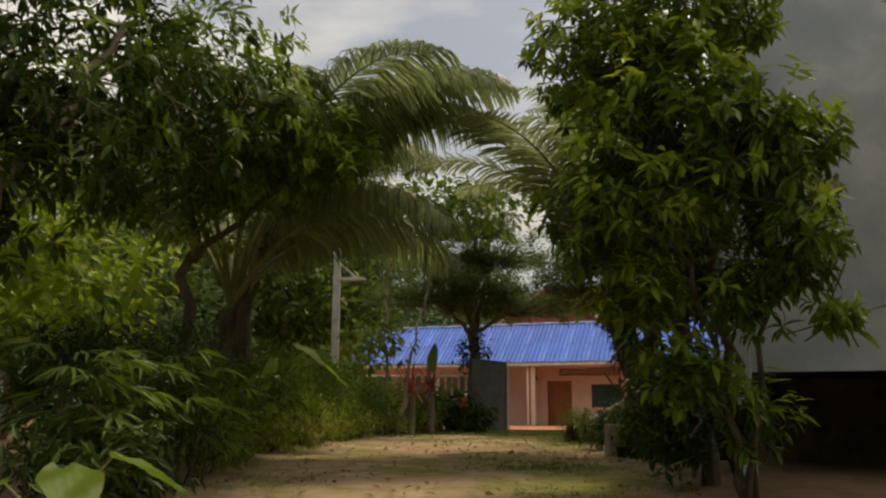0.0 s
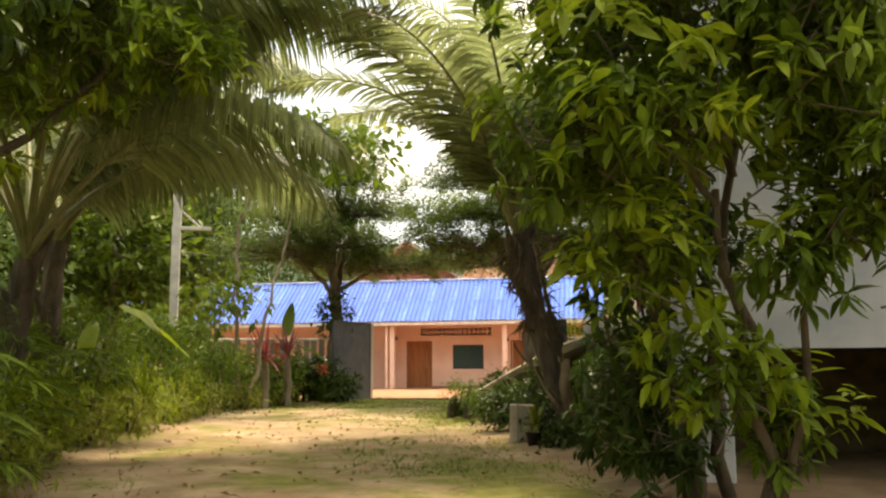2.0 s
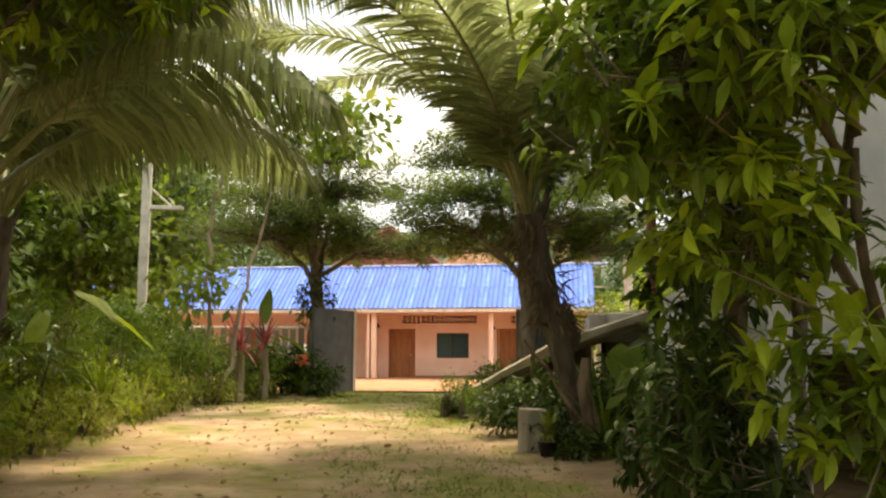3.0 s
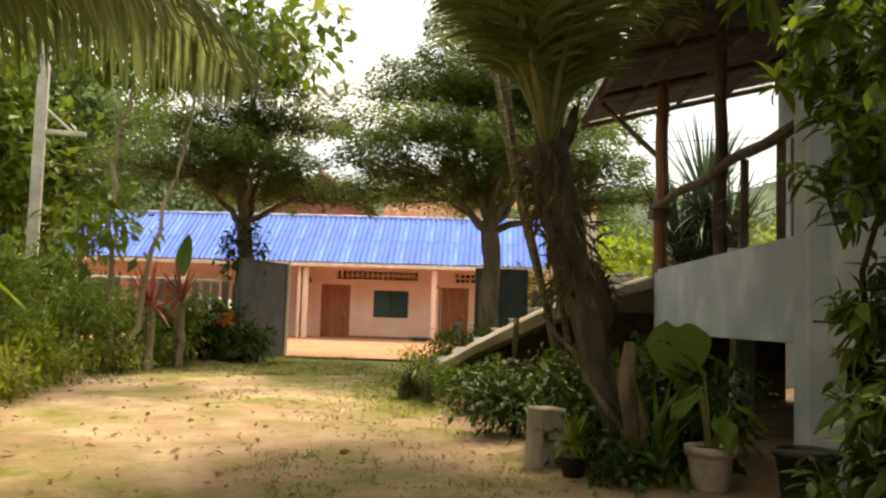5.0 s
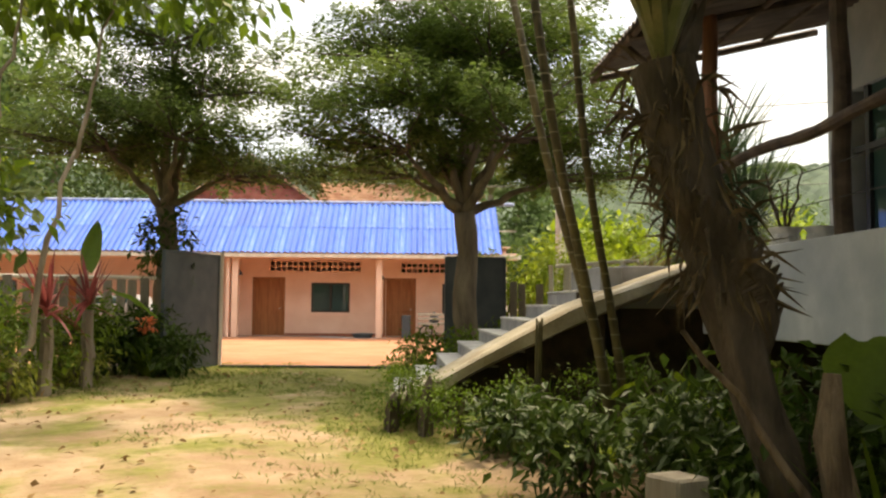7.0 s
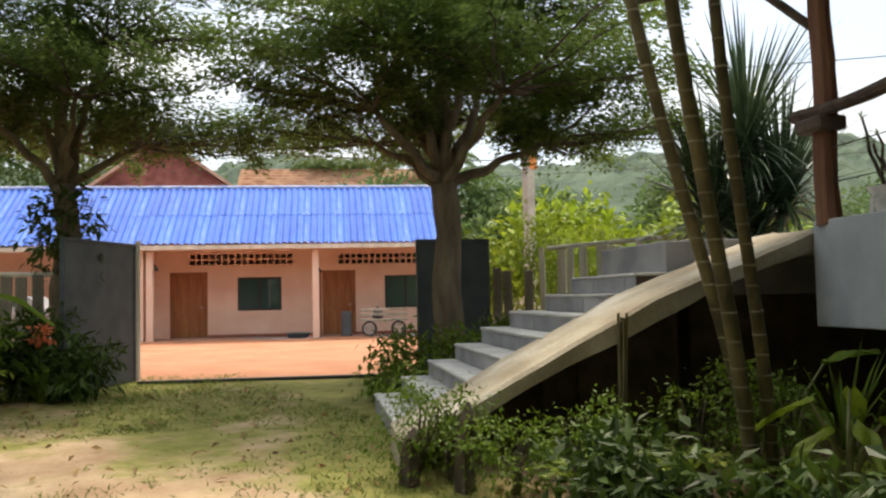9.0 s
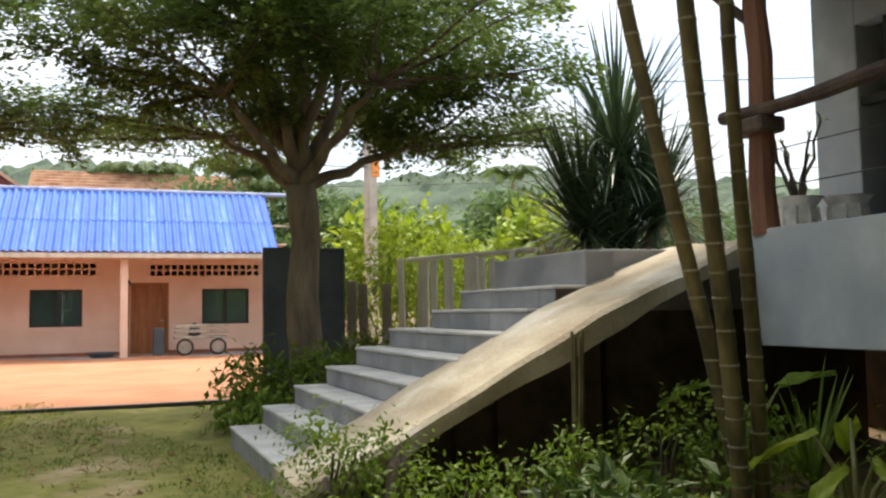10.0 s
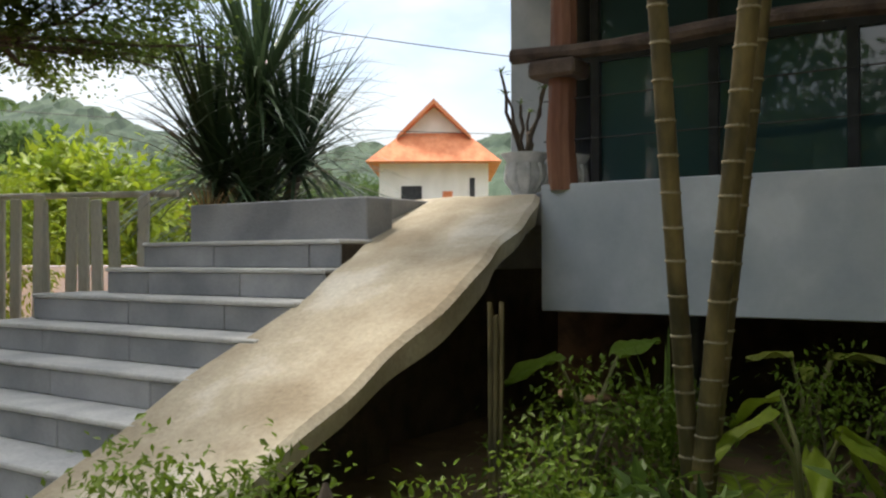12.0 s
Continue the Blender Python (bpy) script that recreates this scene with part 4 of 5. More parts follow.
leafy_tree("shrub", "dark broad-leaved shrub at the drive's edge", (2.6, 9.8), [((0, 0, 0), (0, 0.1, 0.9), 0.02, 0.01)],
           [(-0.1, 0, 0.9, 0.55, 0.6, 0.6), (-0.1, 0.5, 0.5, 0.5, 0.45, 0.4), (-0.2, -0.8, 0.55, 0.55, 0.6, 0.5)], 170, 10, 0.17, L_DARK, cat="shrub", rosette=True, shell=0.35)
leafy_tree("broadleaf_tree", "leafy tree beside the raised house's end wall, with unseen crown added for shade", (4.6, 6.6),
           [((0, 0, 0), (0.1, 0.1, 2.6), 0.08, 0.05), ((0.1, 0.1, 2.5), (-0.2, 0.3, 4.4), 0.05, 0.02)],
           # the last three blobs lie out of view, added to shade the end wall
           [(0.0, 0.3, 4.5, 0.8, 0.8, 0.6), (0.3, 0.0, 5.4, 1.2, 1.0, 0.8), (1.2, -0.4, 4.6, 1.4, 1.3, 1.2), (0.9, -1.6, 5.2, 1.5, 1.3, 1.0), (1.6, 0.0, 6.2, 1.7, 1.7, 0.9)], 620, 11, 0.19, L_DARK, bark=BARK_D, rosette=True)
leafy_tree("shrub", "leafy drooping shrub beside the deck wall", (3.2, 10.8), [((0, 0, 0), (-0.1, 0.1, 2.6), 0.03, 0.01)],
           [(-0.25, 0, 2.2, 0.4, 0.4, 0.5), (-0.15, 0.1, 2.9, 0.45, 0.5, 0.5), (-0.1, 0, 1.5, 0.3, 0.3, 0.4)], 95, 10, 0.17, L_MID, aspect=0.4, cat="shrub", bark=BARK_D, rosette=True, shell=0.4)

# left side: dark trees and palms
leafy_tree("broadleaf_tree", "dark dense broadleaf tree over the path's bed", (-3.6, 6.6),
           [((0, 0, 0), (0.1, 0, 2.8), 0.12, 0.07), ((0, 0, 2.4), (0.7, 0.8, 4.4), 0.06, 0.03), ((0, 0, 2.4), (-0.9, 0.2, 4.2), 0.06, 0.03)],
           [(0.2, 0.5, 3.5, 1.2, 1.3, 0.8), (0.9, 1.8, 4.2, 1.2, 1.4, 1.0), (-1.0, 0.3, 4.2, 1.6, 1.4, 1.6), (-0.2, 0.8, 5.6, 1.9, 1.9, 1.2), (-1.4, -0.8, 2.8, 0.9, 0.9, 1.2), (-0.3, 0.2, 2.6, 0.9, 0.8, 0.8)], 1050, 11, 0.21, L_DARK, second=(90, L_MID), aspect=0.32, rosette=True, shell=0.3)
leafy_tree("broadleaf_tree", "dark broadleaf tree with leaf tips coloured as sunlit reaching over the drive", (-3.2, 10.3),
           [((0, 0, 0), (0.2, 0, 2.6), 0.09, 0.06), ((0.2, 0, 2.5), (1.5, 0.2, 3.9), 0.05, 0.02), ((0.2, 0, 2.5), (0.3, -0.4, 4.6), 0.05, 0.02)],
           # sunlit tips are painted with L_LIGHT leaves
           [(1.9, 0.2, 3.9, 0.6, 0.7, 0.5), (1.1, 0, 4.0, 1.0, 1.0, 1.0), (0.3, -0.3, 3.3, 0.9, 0.9, 0.7), (0.2, -0.2, 4.8, 1.3, 1.2, 1.1), (-0.9, -0.2, 3.6, 0.7, 0.7, 0.8)], 360, 11, 0.2, L_MID, second=(120, L_LIGHT), aspect=0.32, bark=BARK_D, rosette=True, shell=0.3)
leafy_tree("shrub", "round clipped dark shrub at the path's edge", (-3.05, 9.6), [((0, 0, 0), (0, 0, 0.8), 0.04, 0.02)],
           [(0, 0, 0.85, 0.75, 0.8, 0.8), (0.1, 0, 1.3, 0.55, 0.55, 0.5)], 330, 12, 0.075, L_DARK, cat="shrub", spread=0.12, shell=0.75)


def palm(label, base, height, lean, specs, r0=0.14, leaflet=0.75, hang=0.5, mat=None, boots=0, group="palms", name="palm", swell=0.76):
    x, y = base
    t = thing(name, label, "palm", pose(x, y, ground_z(y)), group)
    top = Vector((lean[0], lean[1], height))
    n = 12
    bow = 0.75 if swell > 1 else 1.5
    pts = [Vector((lean[0] * (i / n) ** bow, lean[1] * (i / n) ** bow, height * i / n - 0.03)) for i in range(n + 1)]
    part("trunk", tube(pts, [r0 * (1.2 + (swell - 1.2) * (i / n) ** 2) * (1 + 0.06 * (i % 2)) for i in range(n + 1)], 12, 0.3), BARK_D if boots else BARK, t)
    for i in range(boots):
        h = height * (0.42 + 0.58 * ((i * 0.618) % 1.0))
        az = i * 2.4
        p = Vector((lean[0] * (h / height) ** bow, lean[1] * (h / height) ** bow, h))
        o = Vector((math.cos(az), math.sin(az), 0))
        rt = r0 * (1.2 + (swell - 1.2) * (h / height) ** 2)
        ln = 0.16 + 0.3 * (h / height) ** 3 * rng.uniform(0.4, 1.3)
        part("leaf_base", tube([p + o * rt * 0.75, p + o * (rt + 0.035) + Vector((0, 0, ln * 0.4)), p + o * (rt + 0.05 + 0.1 * rng.random()) + Vector((0, 0, ln))], [0.062, 0.045, 0.008], 6, 0.6), BARK_D, t)
    if boots > 60:
        # brown fibre and hanging dry strips between the leaf bases
        n_f = 260
        hh, aa = height * rng.uniform(0.5, 1.0, n_f), rng.uniform(0, math.tau, n_f)
        rr = r0 * (1.2 + (swell - 1.2) * (hh / height) ** 2) + 0.02
        c = np.stack([lean[0] * (hh / height) ** bow + rr * np.cos(aa), lean[1] * (hh / height) ** bow + rr * np.sin(aa), hh], 1)
        w = np.stack([np.cos(aa) * 0.5, np.sin(aa) * 0.5, rng.uniform(-1.3, 0.5, n_f)], 1)
        tagged(part("fibre", leaves(c, w, rng.uniform(0.12, 0.36, n_f), 0.1, 0.3), FIBRE, t), kind="stuff")
    for az, ln, rise, bend in specs:
        stalk, lf = frond(ln, radians(rise), radians(bend), int(24 * ln), leaflet, hang, bare=0.3 if swell == 1.5 else 0.14)
        m = Matrix.Translation(top) @ pose(0, 0, 0, 0, 0, az)
        f = part("frond", moved(stalk, m), RACHIS, t)
        tagged(part("foliage", moved(lf, m), mat or L_PALM, f), kind="stuff")
    return t


palm("stout leaning palm with old leaf bases and arching fronds", (3.35, 13.6), 2.8, (-0.62, 0.6),
     [(205, 5.2, 64, 105), (228, 4.6, 58, 88), (180, 4.4, 66, 105), (150, 3.9, 70, 105), (245, 4.0, 74, 95), (125, 3.6, 74, 95), (95, 3.6, 70, 110), (60, 3.6, 74, 95), (30, 3.4, 70, 100), (0, 3.2, 74, 95), (330, 3.4, 70, 105), (290, 3.4, 76, 100), (265, 3.2, 66, 110), (200, 2.8, 84, 40), (80, 2.8, 85, 40), (310, 2.8, 84, 50)], 0.092, 0.75, 0.25, boots=90, swell=2.0)
palm("feathery clump palm with long drooping fronds", (-3.3, 12.6), 2.2, (0.2, 0.1),
     [(10, 6.0, 74, 108), (345, 6.0, 75, 112), (40, 5.6, 76, 110), (318, 5.8, 72, 108), (290, 4.6, 68, 105), (70, 4.6, 72, 105), (110, 4.0, 70, 100), (0, 6.2, 80, 110), (180, 3.8, 70, 100), (225, 4.0, 72, 100), (260, 4.4, 66, 105), (28, 4.4, 55, 115), (330, 4.4, 52, 110), (300, 4.2, 80, 90), (20, 4.4, 82, 90)], 0.085, 1.35, 0.85, boots=22, swell=1.5)
palm("feathery clump palm with long drooping fronds", (-3.9, 16.6), 2.9, (0.1, 0.1),
     [(10, 4.6, 68, 110), (335, 4.6, 72, 105), (300, 4.6, 66, 105), (50, 4.2, 70, 110), (110, 3.8, 70, 100), (180, 3.8, 70, 100), (350, 4.0, 56, 110), (315, 4.2, 58, 110), (260, 4.0, 68, 100)], 0.16, 1.25, 0.85, boots=16)

# slim ringed stems beside the ramp
def ringed_stems(label, base, lean, height, r):
    x, y = base
    t = thing("cane_palm", label, "palm", pose(x, y, ground_z(y)), "ringed palm stems")
    pts = [Vector((lean[0] * i / 14 + 0.03 * math.sin(i * 0.7), lean[1] * i / 14, height * i / 14 - 0.04)) for i in range(15)]
    stem = part("stem", tube(pts, [r * (1.25 - 0.03 * i) for i in range(15)], 12), STEM, t, smooth=True)
    z = 0.12
    while z < height - 0.5:
        q = z / height * 14
        p = pts[int(q)].lerp(pts[int(q) + 1], q - int(q))
        rr = r * (1.25 - 0.03 * q) + 0.003
        part("ring", moved(lathe([(rr - 0.004, -0.008), (rr + 0.001, -0.004), (rr + 0.001, 0.004), (rr - 0.004, 0.008)], 12), Matrix.Translation(p)), RING, stem)
        z += (0.13 + 0.07 * (z / height)) * rng.uniform(0.75, 1.25)
    for az in (20, 100, 170, 250, 320):
        stalk, lf = frond(2.0, radians(70), radians(95), 26, 0.5, 0.35)
        m = Matrix.Translation(pts[-1]) @ pose(0, 0, 0, 0, 0, az + 40 * base[0])
        f = part("frond", moved(stalk, m), RACHIS, t)
        tagged(part("foliage", moved(lf, m), L_PALM, f), kind="stuff")


ringed_stems("slim green-brown ringed palm stem beside the ramp", (4.38, 17.15), (-1.36, 0.34), 5.6, 0.037)
ringed_stems("slim green-brown ringed palm stem beside the ramp", (4.32, 17.17), (-1.53, -0.53), 5.9, 0.04)
ringed_stems("slim green-brown ringed palm stem beside the ramp", (4.45, 17.14), (-1.17, -0.55), 5.4, 0.034)


def spiky(label, base, z, trunk, n, length, width, name="yucca", mat=None, heads=((0, 0, 0),)):
    t = thing(name, label, "plant", pose(base[0], base[1], z))
    for dx, dy, dz in heads:
        part("trunk", limb((dx * 0.3, dy * 0.3, -0.02), (dx, dy, trunk + dz), 0.1, 0.08, 5, 0.03), BARK, t)
        part("foliage", moved(blades(n, 0.08, length, width, 2.0, 0.35, 0.1, 4), Matrix.Translation((dx, dy, trunk + dz))), mat or L_SWORD, t)
        part("young_foliage", moved(blades(n // 2, 0.06, length * 1.12, width, 0.75, 0.12, 0.15, 4), Matrix.Translation((dx, dy, trunk + dz))), mat or L_SWORD, t)


spiky("large dark spiky dragon tree in the raised bed", (9.5, 22.05), 2.2, 1.55, 165, 1.75, 0.031, heads=((0.0, 0, 0.5), (0.3, -0.35, -0.35), (-0.3, 0.35, -0.55), (0.1, 0.1, -0.9)))
spiky("dry reddish spiky plant by the picket fence", (7.85, 21.75), 2.2, 0.35, 60, 0.5, 0.014, "bromeliad", L_DRY)


# ---- hedge beds ----
def hedge(label, spots, mat, size, aspect, group):
    for i, (x, y, r, h) in enumerate(spots):
        t = thing("shrub", label, "shrub", pose(x, y, ground_z(y)), group)
        for _ in range(4):
            part("stem", limb((0, 0, 0), (rng.uniform(-r, r) * 0.6, rng.uniform(-r, r) * 0.6, h * 0.8), 0.02, 0.006, 4, 0.08), BARK_D, t)
        part("foliage", crown([(0, 0, h * 0.55, r, r, h * 0.5), (rng.uniform(-0.3, 0.3), rng.uniform(-0.3, 0.3), h * 0.85, r * 0.6, r * 0.6, h * 0.3)], int((200 if size < 0.08 else 85) * r * h + 30), 14, size, aspect, 0.07 if size < 0.08 else 0.14, 0.35, 0.5), mat, t)


hedge("light green mixed shrub along the path", [(-3.1, 11.6, 0.6, 0.8), (-3.4, 13.6, 0.7, 1.0), (-3.1, 15.4, 0.7, 0.9), (-2.7, 17.6, 0.7, 0.9), (-2.3, 19.8, 0.6, 0.8)], L_LIGHT, 0.13, 0.35, "hedge shrubs")
hedge("low yellow-green shrub at the path's edge", [(-2.75, 10.6, 0.4, 0.5), (-2.95, 12.9, 0.45, 0.55), (-2.8, 14.6, 0.4, 0.5), (-2.6, 16.4, 0.45, 0.55), (-2.3, 18.4, 0.4, 0.5), (-1.9, 20.4, 0.4, 0.5), (-1.3, 22.2, 0.4, 0.5), (-0.5, 24.0, 0.4, 0.5)], L_YEL, 0.12, 0.3, "hedge shrubs")
hedge("green mixed shrub along the path", [(-3.9, 14.6, 0.8, 1.6), (-3.6, 17.6, 0.9, 1.8), (-2.9, 20.4, 0.9, 1.7), (-1.9, 21.8, 0.8, 1.3), (-1.2, 23.2, 0.7, 1.2), (-0.6, 24.6, 0.7, 1.1), (-2.4, 23.6, 1.0, 1.9), (-3.4, 25.0, 1.2, 2.0)], L_MID, 0.14, 0.35, "hedge shrubs")
hedge("dark low shrub by the gate leaf", [(0.55, 25.6, 0.6, 0.95), (-0.2, 25.5, 0.6, 0.8), (0.95, 25.15, 0.4, 0.6)], L_DARK, 0.2, 0.3, "hedge shrubs")
hedge("dark bed shrub under the trees", [(-3.0, 8.0, 0.6, 0.9), (-2.9, 6.4, 0.5, 0.7), (-4.5, 10.6, 0.9, 1.6), (-5.0, 12.8, 1.0, 1.8)], L_DARK, 0.16, 0.3, "hedge shrubs")
hedge("small-leaved shrub at the foot of the ramp", [(2.95, 18.7, 0.3, 0.6), (2.75, 18.85, 0.3, 0.65), (3.5, 18.0, 0.34, 0.6), (3.1, 18.1, 0.32, 0.5), (4.4, 17.75, 0.42, 0.75), (4.75, 17.5, 0.35, 0.7), (5.0, 16.4, 0.4, 0.8)], L_MID, 0.05, 0.45, "ramp shrubs")
hedge("dark leafy shrub under the stout palm", [(3.3, 14.7, 0.45, 0.8), (3.0, 15.5, 0.35, 0.6), (3.8, 15.4, 0.4, 0.5), (3.5, 16.6, 0.3, 0.4), (3.2, 17.2, 0.3, 0.45), (3.05, 14.0, 0.3, 0.5), (3.75, 13.5, 0.3, 0.7), (3.6, 14.1, 0.4, 0.9), (4.3, 14.4, 0.35, 0.8), (3.05, 13.2, 0.15, 0.25)], L_DARK, 0.13, 0.4, "ramp shrubs")
hedge("green shrub between steps and tree", [(4.9, 23.4, 0.5, 0.7), (4.4, 22.9, 0.35, 0.5), (6.4, 23.6, 0.5, 0.8), (5.3, 22.9, 0.35, 0.7)], L_MID, 0.12, 0.4, "ramp shrubs")
hedge("bush of green leaves hanging over the fence", [(8.2, 25.6, 0.9, 2.3), (9.4, 26.0, 1.0, 2.2), (7.2, 25.9, 0.7, 2.0)], L_LIGHT, 0.12, 0.35, "fence bushes")

for x, y, z, n, ln, w, mat, lab in ((-0.8, 22.8, 1.0, 30, 0.8, 0.035, L_RED, "red-leaved cordyline in the hedge"), (-0.3, 23.8, 1.1, 26, 0.7, 0.035, L_RED, "red-leaved cordyline in the hedge"),
                                    (-2.25, 19.0, 0.1, 40, 0.6, 0.025, L_YEL, "yellow-green striped spiky plant at the bed's edge"), (-3.0, 12.4, 0.1, 40, 0.6, 0.025, L_YEL, "yellow-green striped spiky plant at the bed's edge"),
                                    (-2.75, 9.3, 0.4, 30, 0.6, 0.02, L_MID, "lady palm tuft at the bed's edge"), (-2.5, 17, 0.35, 34, 0.75, 0.03, L_LIGHT, "fan-leaved green tuft in the hedge"), (-3.2, 14, 0.35, 34, 0.75, 0.03, L_LIGHT, "fan-leaved green tuft in the hedge"), (-2.9, 11.2, 0.35, 34, 0.75, 0.03, L_LIGHT, "fan-leaved green tuft in the hedge"), (5.3, 17.3, 0.1, 26, 0.7, 0.02, L_MID, "arching grassy plant under the deck"), (3.3, 13.25, 0.1, 22, 0.6, 0.025, L_MID, "arching strap-leaved plant by the palm"), (3.75, 14.6, 0.2, 24, 0.8, 0.035, L_MID, "arching strap-leaved plant by the palm"), (5.1, 15.2, 0.1, 24, 0.8, 0.022, L_MID, "arching grassy plant under the deck")):
    spiky(lab, (x, y), ground_z(y), z, n, ln, w, "tuft_plant", mat)


def broad_plant(label, base, stalks, mat=None, name="broadleaf_plant"):
    """A plant of a few large leaves: (azimuth, reach, height, length, width, tilt)."""
    t = thing(name, label, "plant", pose(base[0], base[1], ground_z(base[1])))
    for az, reach, h, ln, w, tilt in stalks:
        o = Vector((math.cos(radians(az)), math.sin(radians(az)), 0))
        s = part("stalk", tube([(0, 0, -0.02), o * reach * 0.4 + Vector((0, 0, h * 0.7)), o * reach + Vector((0, 0, h))], [0.02, 0.014, 0.008], 6), RACHIS, t)
        part("leaf", moved(big_leaf(ln, w), Matrix.Translation(o * reach + Vector((0, 0, h))) @ pose(0, 0, 0, 0, tilt, az)), mat or L_MID, s, smooth=True)


broad_plant("elephant-ear plant with one huge green leaf", (3.95, 14.0), [(236, 0.15, 1.22, 0.55, 0.6, 48), (120, 0.3, 0.7, 0.5, 0.4, 35), (300, 0.3, 0.6, 0.45, 0.35, 40)])
broad_plant("broad-leaved plant by the ringed stems", (5.3, 17.75), [(125, 0.2, 0.82, 0.36, 0.3, 15), (320, 0.25, 0.8, 0.38, 0.3, -20), (160, 0.25, 0.45, 0.24, 0.2, 30), (250, 0.3, 0.5, 0.26, 0.22, 35), (20, 0.2, 0.6, 0.25, 0.2, 30)])
broad_plant("long-leaved ginger plant under the deck", (4.5, 16.65), [(240, 0.15, 0.6, 0.42, 0.13, 25), (300, 0.2, 0.6, 0.45, 0.13, 30), (180, 0.15, 0.55, 0.4, 0.13, 20), (120, 0.2, 0.7, 0.5, 0.15, 25), (30, 0.2, 0.75, 0.5, 0.15, 20), (265, 0.2, 0.5, 0.45, 0.15, 55)], L_LIGHT)
broad_plant("banana plant with torn upright leaves in the hedge", (-0.35, 25.0), [(80, 0.1, 1.7, 1.1, 0.35, -60), (200, 0.4, 1.5, 1.0, 0.32, 10), (330, 0.4, 1.4, 0.9, 0.3, 20)], L_MID)
broad_plant("banana plant with hanging leaves in the hedge", (-3.2, 17.0), [(10, 0.5, 1.8, 1.1, 0.35, 30), (320, 0.5, 1.9, 1.0, 0.32, 20), (200, 0.4, 1.9, 0.9, 0.3, 20), (270, 0.4, 1.6, 0.9, 0.3, 35)], L_LIGHT)
broad_plant("broad-leaved plant at the near bed's edge", (-2.3, 5.4), [(300, 0.3, 0.7, 0.5, 0.4, 20), (20, 0.3, 0.75, 0.5, 0.4, 20), (200, 0.3, 0.6, 0.5, 0.4, 30)], L_MID)
broad_plant("yellow-green young plant beside the ramp bed", (5.6, 16.5), [(230, 0.15, 0.85, 0.3, 0.1, -10), (300, 0.15, 0.85, 0.32, 0.1, 10), (170, 0.15, 0.8, 0.28, 0.1, 0), (90, 0.1, 0.85, 0.25, 0.1, 0)], L_YEL)
leafy_tree("sapling", "slim sparse tree with large yellowing leaves over the hedge", (-1.4, 22.1),
           [((0, 0, 0), (-0.1, 0.1, 3.4), 0.05, 0.035), ((-0.1, 0.1, 3.3), (0.3, 0.2, 5.4), 0.035, 0.015), ((0.2, 0.1, 0), (0.9, 0.2, 3.2), 0.05, 0.03), ((0.9, 0.2, 3.1), (1.3, 0.1, 5.4), 0.03, 0.012)],
           [(0.1, 0.1, 5.6, 1.6, 1.4, 0.8), (1.2, 0.2, 5.9, 1.4, 1.4, 0.8), (2.3, 0.3, 5.8, 1.3, 1.2, 0.7), (-0.2, 0, 2.5, 0.5, 0.5, 0.7)], 210, 7, 0.3, L_MID, aspect=0.5, second=(10, L_YEL), spread=0.25)

for x, y, n in ((4.55, 16.9, 9), (3.6, 16.2, 8), (4.0, 17.6, 8), (3.35, 17.55, 8)):
    fe = thing("fern", "small green fern in the ramp bed", "fern", pose(x, y, ground_z(y) + 0.03), "bed ferns")
    for k in range(n):
        stalk, lf = frond(0.55, radians(62), radians(95), 22, 0.11, 0.1, 0.012)
        f = part("frond", moved(stalk, pose(0, 0, 0, 0, 0, k * 360 / n + 10)), RACHIS, fe)
        tagged(part("foliage", moved(lf, pose(0, 0, 0, 0, 0, k * 360 / n + 10)), L_LIGHT, f), kind="stuff")


def fan_palm(label, base, canes):
    """A clump of thin canes, each with fans of narrow fingers at its head."""
    t = thing("lady_palm", label, "palm", pose(base[0], base[1], ground_z(base[1])), "lady palms")
    for i in range(canes):
        a = i * 2.4
        o = Vector((math.cos(a), math.sin(a), 0))
        h = rng.uniform(0.5, 1.3)
        foot, head = o * 0.08 * (i % 4), o * (0.12 + 0.25 * rng.random()) + Vector((0, 0, h))
        cane = part("cane", limb(foot, head, 0.013, 0.01, 4, 0.03), BARK_D, t)
        cs, ws, ss = [], [], []
        for k in range(5):
            b = a + k * 1.26 + rng.uniform(-0.3, 0.3)
            q = Vector((math.cos(b), math.sin(b), 0))
            hub = head + q * 0.22 + Vector((0, 0, 0.16 - 0.05 * k))
            for j in range(8):
                an = b + (j - 3.5) * 0.3
                cs.append(tuple(hub))
                ws.append((math.cos(an), math.sin(an), 0.15 - 0.05 * abs(j - 3.5)))
                ss.append(rng.uniform(0.26, 0.36))
        tagged(part("fan", fine_leaves(cs, ws, ss, 0.13, 0.45), L_MID, cane), kind="stuff")


for x, y, n in ((-2.75, 8.3, 8), (-2.95, 7.2, 7), (-2.6, 9.0, 6), (-3.0, 12.0, 6), (-3.0, 15.0, 6)):
    fan_palm("lady palm clump with fans of narrow fingers in the bed", (x, y), n)
nf = thing("fern", "pale green fern arching beside the drive", "fern", pose(1.98, 4.2, ground_z(4.2)), "bed ferns")
for k in range(11):
    stalk, lf = frond(0.95, radians(66), radians(95), 26, 0.17, 0.12, 0.016)
    f = part("frond", moved(stalk, pose(0, 0, 0, 0, 0, k * 33)), RACHIS, nf)
    tagged(part("foliage", moved(lf, pose(0, 0, 0, 0, 0, k * 33)), L_LIGHT, f), kind="stuff")
flowers = thing("canna", "orange-flowered canna beside the gate leaf", "flower", pose(0.6, 25.1, ground_z(25.1)))
part("foliage", blades(16, 0.15, 0.7, 0.05, 0.7, 0.6), L_MID, flowers)
